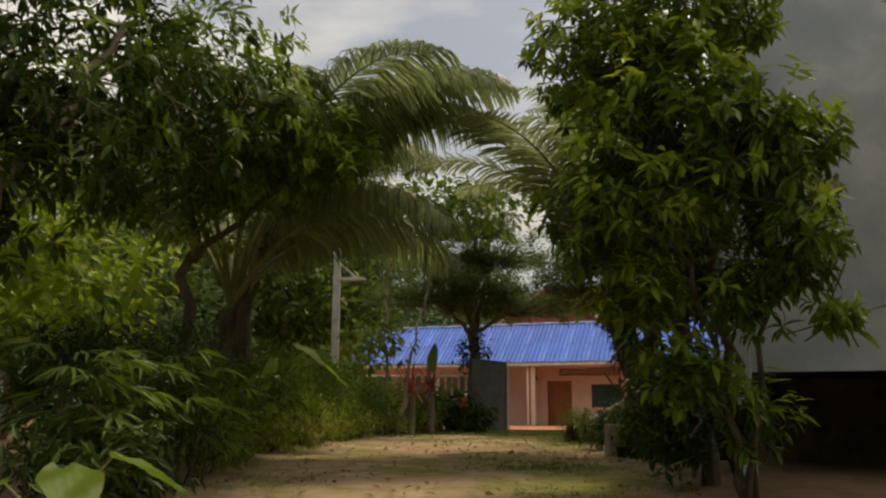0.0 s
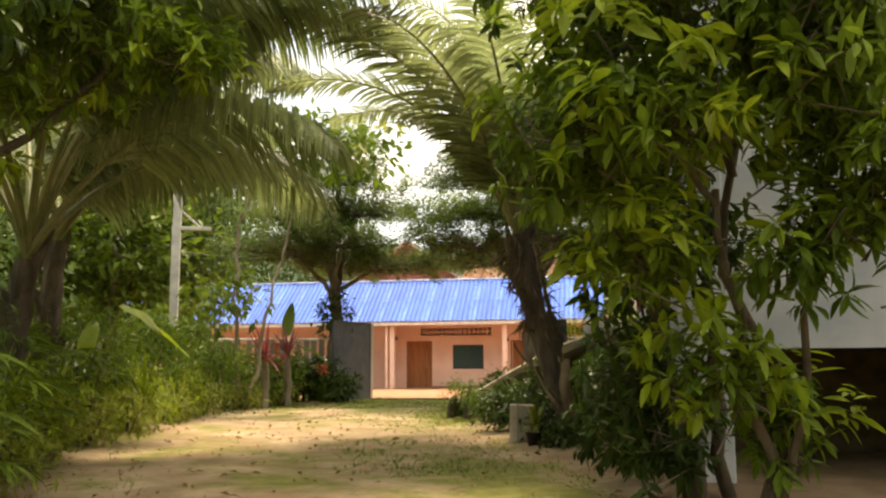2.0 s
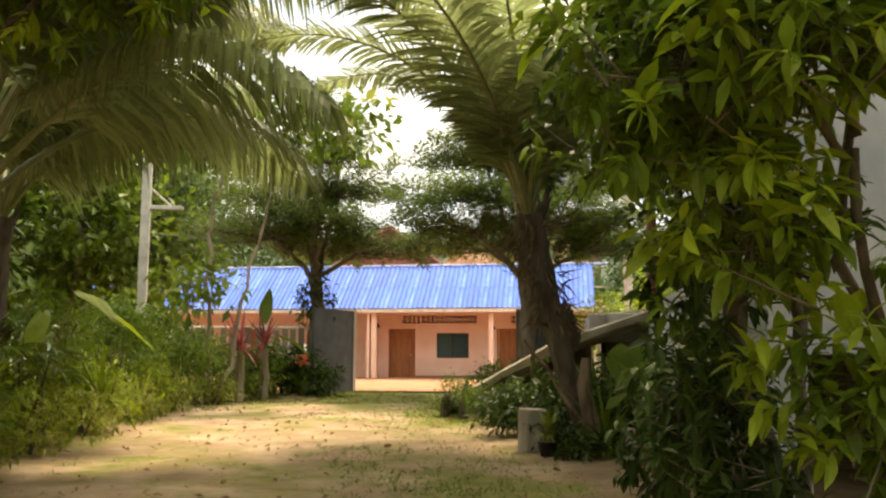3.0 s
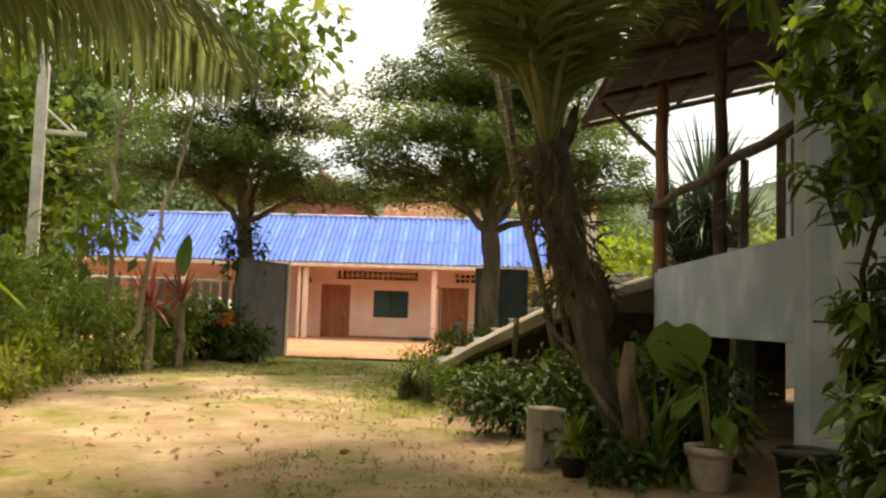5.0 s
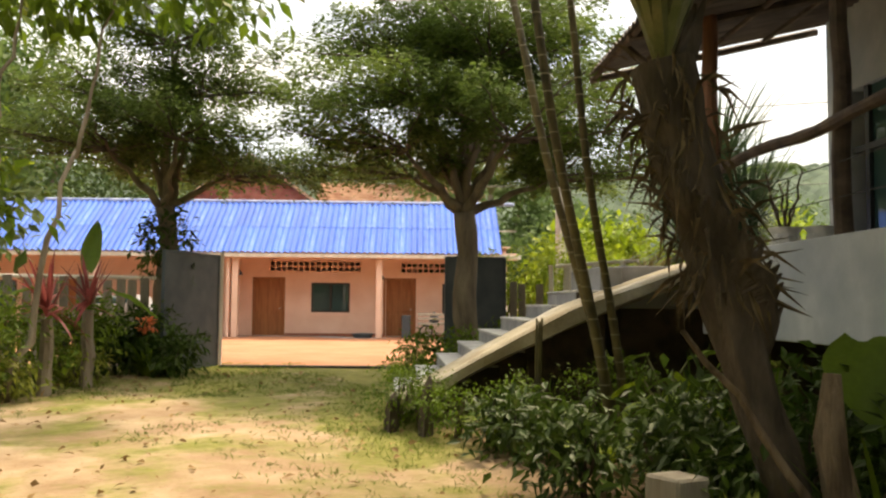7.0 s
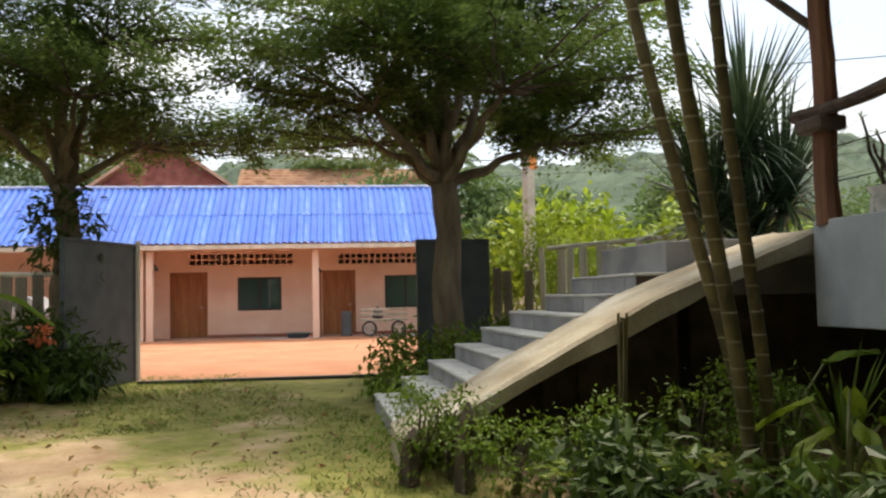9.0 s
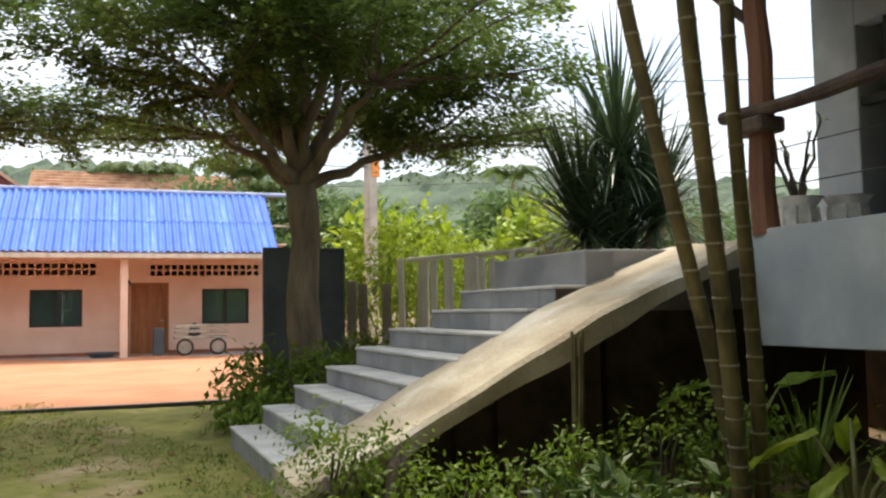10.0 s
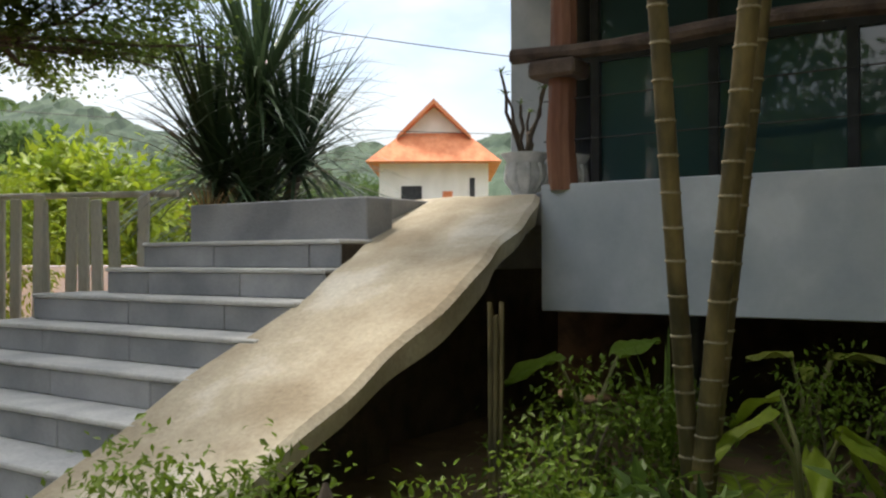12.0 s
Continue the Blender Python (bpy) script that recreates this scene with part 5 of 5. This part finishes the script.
part("blossom", crown([(0, 0, 0.85, 0.16, 0.16, 0.08)], 12, 6, 0.1, 0.6, 0.04), FLOWER, flowers)
vi = thing("violet_flower", "small violet flower on a thin stem under the deck", "flower", pose(4.75, 15.55, ground_z(15.5)))
part("stem", tube([(0, 0, 0), (0.02, 0, 0.5)], 0.006, 6), RACHIS, vi)
part("blossom", crown([(0.02, 0, 0.52, 0.03, 0.03, 0.02)], 2, 5, 0.06, 0.8, 0.01), VIOLET, vi)

# ---- pots, stumps, sticks ----
def pot(label, base, z, profile, mat, n=24, name="flower_pot"):
    t = thing(name, label, "pot", pose(base[0], base[1], z))
    part("body", lathe(profile, n), mat, t, smooth=True)
    r = profile[-2][0]
    part("soil", lathe([(0.0, profile[-2][1] - 0.03), (r * 0.96, profile[-2][1] - 0.03)], n), SOIL_SHADE, t)
    return t


POT = [(0.0, 0), (0.12, 0), (0.125, 0.02), (0.165, 0.28), (0.168, 0.29), (0.185, 0.29), (0.19, 0.36), (0.165, 0.36), (0.16, 0.3)]
gz = ground_z(12.85)
pot("weathered terracotta pot with a green plant on the ground", (3.5, 12.85), gz + 0.02, POT, TERRA)
broad_plant("young leafy plant growing in the terracotta pot", (3.5, 12.85), [(200, 0.15, 0.75, 0.35, 0.2, 20), (90, 0.15, 0.8, 0.35, 0.2, 15), (320, 0.15, 0.7, 0.3, 0.2, 30), (150, 0.05, 0.9, 0.35, 0.1, -50), (260, 0.15, 0.6, 0.3, 0.2, 40)], L_MID, "potted_plant")
pot("black plastic plant tub on the ground", (3.85, 12.25), gz + 0.01, [(0, 0), (0.15, 0), (0.155, 0.02), (0.2, 0.38), (0.225, 0.38), (0.23, 0.43), (0.2, 0.43), (0.19, 0.4)], BLACK)
pot("small black pot with a yellow-green plant", (2.75, 13.6), ground_z(13.6) + 0.01, [(0, 0), (0.08, 0), (0.11, 0.16), (0.12, 0.17), (0.1, 0.17), (0.1, 0.14)], BLACK)
spiky("variegated yellow-green plant in the black pot", (2.75, 13.6), ground_z(13.6) + 0.16, 0.02, 30, 0.18, 0.03, "potted_plant", L_YEL)
blk = thing("concrete_post", "short pale concrete block post standing in the bed", "post", pose(2.72, 14.1, ground_z(14.1), 0, 2, 12))
part("body", box(-0.13, 0.13, -0.12, 0.12, -0.03, 0.5, 0.015), WOOD_GREY, blk)
stp = thing("dead_trunk", "broken dead trunk with pale torn bark", "stump", pose(3.15, 13.4, ground_z(13.4)))
part("body", tube([(0, 0, -0.05), (0.02, 0.0, 0.4), (-0.03, 0.03, 0.8), (-0.02, 0.02, 1.1)], [0.12, 0.075, 0.07, 0.035], 11, 0.9), DRYWOOD, stp)
part("branch", limb((0, 0, 0.3), (-0.6, 0.4, 1.3), 0.028, 0.014, 6, 0.04), DRYWOOD, stp)
part("branch", limb((0, 0, 0.2), (0.3, -0.25, 0.8), 0.03, 0.015, 6, 0.06), DRYWOOD, stp)
stick = thing("stick_bundle", "tied upright bundle of dry sticks by the ramp", "sticks", pose(3.95, 18.02, ground_z(18)))
for i in range(6):
    part("stick", tube([(0.02 * math.cos(i), 0.02 * math.sin(i), -0.02), (0.03 * math.cos(i * 1.1) + 0.03, 0.03 * math.sin(i * 1.1), 1.13 + 0.03 * (i % 3))], 0.011, 6), STEM, stick)
for x, y, h in ((2.9, 18.4, 0.6), (2.65, 18.75, 0.4)):
    s2 = thing("stump", "dark pointed stump among the ramp shrubs", "stump", pose(x, y, ground_z(y)))
    part("body", tube([(0, 0, -0.03), (0.01, 0.02, h * 0.5), (0.03, 0.0, h * 0.8), (0.05, 0.01, h)], [0.08, 0.065, 0.055, 0.008], 9, 0.6), BARK_D, s2)

VASE = [(0, 0), (0.13, 0), (0.14, 0.03), (0.09, 0.08), (0.1, 0.12), (0.17, 0.2), (0.185, 0.28), (0.16, 0.36), (0.165, 0.38), (0.2, 0.43), (0.22, 0.45), (0.185, 0.45), (0.15, 0.4)]
for p, q, lab in ((1.35, 0.85, "pale fluted stone vase on the deck corner"), (1.7, 0.62, "pale fluted stone vase on the deck")):
    w = DECK @ Vector((p, q, 2.85))
    v = pot(lab, (w.x, w.y), 2.853, VASE, PALEPOT, 18, "stone_vase")
    for k in range(9):
        a = k * math.tau / 9
        part("flute", tube([(0.1 * math.cos(a), 0.1 * math.sin(a), 0.12), (0.178 * math.cos(a), 0.178 * math.sin(a), 0.22), (0.16 * math.cos(a), 0.16 * math.sin(a), 0.36)], 0.02, 6), PALEPOT, v)
w = DECK @ Vector((1.35, 0.85, 3.2))
bp = thing("desert_rose", "bare-stemmed plant with few leaf tips in the vase", "plant", pose(w.x, w.y, w.z))
for i in range(6):
    a = i * 1.05
    part("stem", limb((0, 0, 0), (0.22 * math.cos(a), 0.22 * math.sin(a), 0.5 + 0.15 * (i % 3)), 0.022, 0.012, 5, 0.08), BARK_D, bp)
    part("leaf_tuft", moved(blades(6, 0.01, 0.14, 0.012, 1.5, 0.5), Matrix.Translation((0.22 * math.cos(a), 0.22 * math.sin(a), 0.5 + 0.15 * (i % 3)))), L_DARK, bp)

# ---- things on the veranda of the row house ----
def build_cart():
    c = thing("hand_cart", "old wooden hand cart parked on the veranda", "cart", HOUSE @ pose(5.75, -1.2, FL) @ Matrix.Scale(1.1, 4))
    part("bed", box(0, 1.3, -0.3, 0.3, 0.4, 0.46, 0.01), WOOD_GREY, c)
    for z in (0.55, 0.68):
        part("side_board", box(0, 1.3, -0.32, -0.29, z, z + 0.08, 0.006), WOOD_GREY, c)
    part("bag", moved(lathe([(0, 0), (0.14, 0.02), (0.16, 0.12), (0.1, 0.26), (0.03, 0.34)], 10), pose(0.5, 0, 0.46)), DARKP, c)
    for x in (0.25, 1.05):
        wh = part("wheel", moved(lathe([(0.16, -0.03), (0.21, -0.03), (0.21, 0.03), (0.16, 0.03), (0.16, -0.03)], 20), pose(x, -0.36, 0.2, 90)), RUBBER, c)
        part("rim", moved(lathe([(0.0, -0.01), (0.16, -0.01), (0.16, 0.01), (0.0, 0.01)], 14), pose(x, -0.36, 0.2, 90)), STEEL, wh)
    bx = thing("crate", "dark plastic crate beside the cart", "crate", HOUSE @ pose(5.2, -1.2, FL))
    part("body", box(0, 0.3, -0.25, 0.25, 0, 0.75, 0.02), DARKP, bx)


build_cart()
bas = thing("basin", "dark green basin on the veranda floor", "basin", HOUSE @ pose(3.9, -1.3, FL))
part("body", lathe([(0, 0.0), (0.28, 0.0), (0.36, 0.12), (0.38, 0.12), (0.37, 0.14), (0.34, 0.13), (0.27, 0.02)], 18), DARKP, bas)
for x, z in ((-0.5, 3.3), (4.2, 3.2)):
    ht = thing("wall_lamp", "small dark lamp bracket on the veranda post", "lamp", HOUSE @ pose(x + 0.2, -1.5, z))
    part("arm", tube([(0, 0, 0), (0.12, -0.1, 0.12), (0.16, -0.14, 0.05)], 0.018, 6), BLACK, ht)
    part("shade", moved(lathe([(0.02, 0.1), (0.07, 0.0), (0.075, 0.0), (0.03, 0.11)], 10), pose(0.16, -0.14, -0.05)), BLACK, ht)


def build_car():
    c = thing("pickup_car", "silver-grey car parked behind the gate leaf", "car", HOUSE @ pose(-3.3, -4.0, FL))
    prof = [(-1.9, 0.35), (-1.95, 0.7), (-1.2, 0.85), (-0.7, 1.3), (0.6, 1.35), (1.2, 0.9), (1.9, 0.8), (1.95, 0.35)]
    vs = [(x, y * (0.86 if z > 1 else 1), z) for y in (-0.78, 0.78) for x, z in prof]
    n = len(prof)
    part("body", (vs, [tuple(range(n)), tuple(range(n, 2 * n))[::-1]] + [(i, i + n, (i + 1) % n + n, (i + 1) % n) for i in range(n)]), CAR, c)
    part("window", joined(box(-0.6, 0.55, -0.73, -0.68, 0.92, 1.26, 0.02)), GLASS, c)
    for x in (-1.2, 1.2):
        for y in (-0.74, 0.74):
            wh = part("wheel", moved(lathe([(0.18, -0.09), (0.3, -0.09), (0.32, -0.06), (0.32, 0.06), (0.3, 0.09), (0.18, 0.09)], 20), pose(x, y, 0.32, 90)), RUBBER, c)
            part("rim", moved(lathe([(0, -0.07), (0.18, -0.08), (0.18, 0.08), (0, 0.07)], 14), pose(x, y, 0.32, 90)), STEEL, wh)


build_car()

# ---- poles, wires ----
def utility_pole(label, base, h, r, arm=None, band=False):
    p = thing("utility_pole", label, "pole", pose(base[0], base[1], ground_z(base[1])))
    part("shaft", box(-r, r, -r, r, -0.05, h, 0.02), POLE, p)
    if arm:
        part("cross_arm", box(-0.1, 0.9, -0.06, 0.06, arm, arm + 0.1, 0.01), POLE, p)
        part("brace", tube([(0.02, 0, arm + 0.6), (0.6, 0, arm + 0.1)], 0.03, 6), POLE, p)
    if band:
        part("sign", box(-0.04, 0.16, -r - 0.02, -r - 0.003, 4.0, 4.35, 0.004), ORANGE, p, "small orange plate")


utility_pole("square concrete utility pole with an orange plate", (10.8, 29.7), 6.2, 0.11, band=True)
utility_pole("square concrete utility pole with a cross arm", (-3.3, 26.8), 8.5, 0.11, arm=4.55)
for a, b in (((10.8, 29.7, 7.2), (30, 14, 8.0)), ((-3.3, 26.8, 5.1), (10.8, 29.7, 5.4)), ((16, 40, 6.6), (34, 18, 7.0))):
    wv = thing("overhead_wire", "thin dark overhead wire between poles", "wire")
    A, B = Vector(a), Vector(b)
    part("wire", tube([A.lerp(B, i / 12) - Vector((0, 0, 1.2 * (i / 12) * (1 - i / 12))) for i in range(13)], 0.012, 5), BLACK, wv)

# ---- distance: white house, bushes, palms, hills ----
def build_white_house():
    h = thing("white_house", "white two-part house with an orange hipped roof", "house", pose(31.5, 26.2, 1.2, 0, 0, -75) @ Matrix.Diagonal((0.64, 1, 1, 1)))
    part("wall", box(-3.2, 3.2, 0, 7, -0.3, 4.9, 0.02), WHITE, h)
    part("porch", box(-2.2, 5.0, -2.4, -2.2, -0.3, 2.6, 0.02), WHITE, h)
    for x0, x1, z0, z1, m in ((-1.9, -0.7, 3.1, 3.9, FRAME), (0.5, 1.1, 2.3, 3.7, TILE), (2.1, 2.4, 3.2, 4.2, FRAME)):
        part("window", box(x0, x1, -0.04, -0.004, z0, z1, 0.01), m, h)
    vs = [(-3.9, -0.8, 4.75), (3.9, -0.8, 4.75), (3.9, 7.8, 4.75), (-3.9, 7.8, 4.75), (-1.9, 0.8, 6.0), (1.9, 0.8, 6.0), (1.9, 6.4, 6.0), (-1.9, 6.4, 6.0)]
    part("lower_roof", (vs, [(0, 1, 5, 4), (1, 2, 6, 5), (2, 3, 7, 6), (3, 0, 4, 7), (3, 2, 1, 0)]), TILE, h)
    for y in (0.8, 6.4):
        part("gable", ([(-1.9, y, 6.0), (1.9, y, 6.0), (0, y, 7.0), (-1.9, y + 0.1, 6.0), (1.9, y + 0.1, 6.0), (0, y + 0.1, 7.0)], [(0, 1, 2), (3, 5, 4), (0, 2, 5, 3), (1, 4, 5, 2), (0, 3, 4, 1)]), WHITE, h)
    part("upper_roof", ([(-2.2, 0.3, 5.85), (0, 0.3, 7.25), (2.2, 0.3, 5.85), (-2.2, 6.8, 5.85), (0, 6.8, 7.25), (2.2, 6.8, 5.85), (-2.2, 0.3, 5.7), (0, 0.3, 7.05), (2.2, 0.3, 5.7), (-2.2, 6.8, 5.7), (0, 6.8, 7.05), (2.2, 6.8, 5.7)], [(0, 1, 4, 3), (1, 2, 5, 4), (6, 9, 10, 7), (7, 10, 11, 8), (0, 6, 7, 1), (1, 7, 8, 2)]), TILE, h)


build_white_house()
wl = thing("boundary_wall", "low white boundary wall along the far lane", "wall", kind="structure")
part("wall", joined(box(12, 12.15, 20, 36, 1.1, 2.3, 0.01), box(12.3, 24, 22.5, 22.65, 1.1, 3.0, 0.01)), WHITE, wl)


def far_tree(x, y, h, r, mat, size=0.35, n=160):
    z = ground_z(y)
    t = thing("far_tree", "leafy green background tree, some unseen and added for shade", "tree", pose(x, y, z), "distant trees")
    part("trunk", limb((0, 0, 0), (0.2, 0, h * 0.6), 0.16, 0.08), BARK, t)
    part("crown", crown([(0, 0, h * 0.6, r, r, h * 0.38), (r * 0.5, 0.2, h * 0.5, r * 0.7, r * 0.7, h * 0.3), (-r * 0.5, -0.2, h * 0.45, r * 0.7, r * 0.7, h * 0.3), (0, 0, h * 0.85, r * 0.6, r * 0.6, h * 0.2)], n, 14, size, 0.5, 0.4, 0.2, 0.5), mat, t)


for x, y, h, r, m in ((14, 33, 3.6, 2.0, L_LIGHT), (18, 31, 3.8, 2.2, L_LIGHT), (21.5, 36, 5.0, 2.6, L_FAR), (16.5, 38, 4.4, 2.4, L_FAR), (25, 38, 4.5, 2.6, L_LIGHT), (30, 36, 4.5, 2.8, L_FAR), (13.0, 43, 5.5, 2.6, L_FAR),
                      (25, 29, 3.4, 1.8, L_FAR), (40, 33, 5, 3, L_FAR), (19, 46, 6, 3, L_FAR), (34, 48, 7, 4, L_FAR), (44, 44, 7, 4, L_FAR),
                      # last on this row: unseen near tree, added to darken the left foliage
                      (-6, 31, 8.0, 3.0, L_MID), (-11, 30, 9.0, 3.4, L_MID), (-8.5, 24, 7.0, 2.6, L_FAR), (-9, 18, 7.5, 2.8, L_LIGHT), (-7.5, 13, 6.0, 2.2, L_LIGHT), (-12, 12, 8, 3, L_MID), (-10, 6, 7, 3, L_DARK), (-5.6, 2.0, 8, 2.8, L_DARK),
                      (-3, 57, 15, 4.5, L_FAR), (-10, 55, 16, 5, L_FAR), (3, 60, 12, 4, L_FAR), (-6.5, 60, 17, 4.5, L_MID), (-16, 48, 12, 5, L_FAR), (-4.5, 34, 9.0, 2.6, L_FAR), (-17, 36, 11, 4.5, L_FAR), (-16, 24, 9, 4, L_FAR),
                      # these three stand unseen behind the start and block some sky light
                      (12, -3, 7, 3, L_MID), (-3, -10, 8, 4, L_MID), (6, -10, 8, 4, L_MID)):
    far_tree(x, y, h, r, m, n=int(220 + 90 * r) if y > 27 or y < 4 else int(80 + 38 * r))

for x, y, h, ln in ((46, 61, 10.5, 3.2), (16.5, 47, 6.3, 3.0), (19.5, 50, 6.0, 3.0), (14.2, 52, 6.5, 3.0)):
    palm("distant coconut palm with drooping fronds", (x, y), h, (0.4, 0.2), [(a + 11 * (a % 3), ln, 62, 130) for a in range(0, 360, 36)], 0.16, 0.8, 0.7, L_FAR, group="distant palms", name="coconut_palm")


def build_hills():
    for nm, dist, ht, seed, a0, a1 in (("hill", 420, 148, 3.0, -70, 120), ("hill", 250, 42, 9.0, -80, 120)):
        vs, fs, n, rows = [], [], 420, 22
        for j in range(rows):
            t = j / (rows - 1)
            for i in range(n + 1):
                az = radians(90 - (a0 + (a1 - a0) * i / n))
                d = dist * (0.55 + 0.6 * t) * (1 + 0.02 * noise.noise(Vector((i * 0.8, j * 0.7, seed))))
                prof = 0.46 + 0.12 * noise.noise(Vector((i * 0.018, seed, 0))) + 0.07 * noise.noise(Vector((i * 0.07, seed, 5)))
                z = prof * ht * math.sin(t * math.pi * 0.5) ** 1.2
                z += t * (ht * 0.035 * noise.noise(Vector((i * 0.33, j * 0.4, seed))) + ht * 0.03 * noise.noise(Vector((i * 0.9, j * 0.9, seed))))
                vs.append((d * math.cos(az), d * math.sin(az), z - 2))
        for j in range(rows - 1):
            for i in range(n):
                a = j * (n + 1) + i
                fs.append((a, a + 1, a + n + 2, a + n + 1))
        tagged(part(nm, (vs, fs), HILL, smooth=False), "wooded green hill on the horizon", "hill", kind="structure")


build_hills()

# ---- grass and litter ----
def build_grass():
    cs, ws, ss = [], [], []
    for _ in range(26000):
        y = rng.uniform(3, 27.5)
        x = rng.uniform(-2.4, 3.6)
        el = np.interp(y, (0, 9, 13, 20, 25, 27), (-1.6, -2.3, -2.7, -2.0, -0.6, 0.9))
        er = np.interp(y, (0, 8, 13, 17, 20, 27), (1.7, 2.3, 2.5, 2.6, 3.0, 6.0))
        dens = 0.5 * noise.noise(Vector((x * 0.9, y * 0.55, 3))) + 0.25 * noise.noise(Vector((x * 3, y * 3, 1)))
        dens += (0.55 * math.exp(-((x - er + 0.3) / 0.6) ** 2) if 17.5 < y < 25 else 0) + 0.3 * math.exp(-((x - 1.0 - 0.03 * y) / 0.8) ** 2) + (0.35 if y > 22 else 0) + 0.45 * math.exp(-min(abs(x - el), abs(x - er)) / 0.25) - 0.12
        if x < el - 0.2 or x > er + 0.4 or dens < rng.uniform(0.05, 0.5):
            continue
        for _ in range(3):
            cs.append((x + rng.normal(0, 0.03), y + rng.normal(0, 0.03), ground_z(y) - 0.01))
            ws.append((rng.normal(0, 0.6), rng.normal(0, 0.6), 1.0))
            ss.append(rng.uniform(0.03, 0.085))
    ob = part("grass", leaves(cs, ws, ss, 0.12, 0.3), GRASS)
    tagged(ob, "thin patchy grass on the sandy drive", "grass", kind="stuff")
    n = 1300
    y = rng.uniform(3, 26, n)
    x = rng.uniform(-2.6, 3.2, n)
    c = np.stack([x, y, np.array([ground_z(v) for v in y]) + 0.035], 1)
    wy = np.stack([rng.normal(0, 1, n), rng.normal(0, 1, n), rng.normal(0, 0.12, n)], 1)
    tagged(part("leaf_litter", leaves(c, wy, rng.uniform(0.04, 0.12, n), 0.5, 0.25), L_DRY), "dry fallen leaves scattered over the drive", "fallen leaves", kind="stuff")


build_grass()
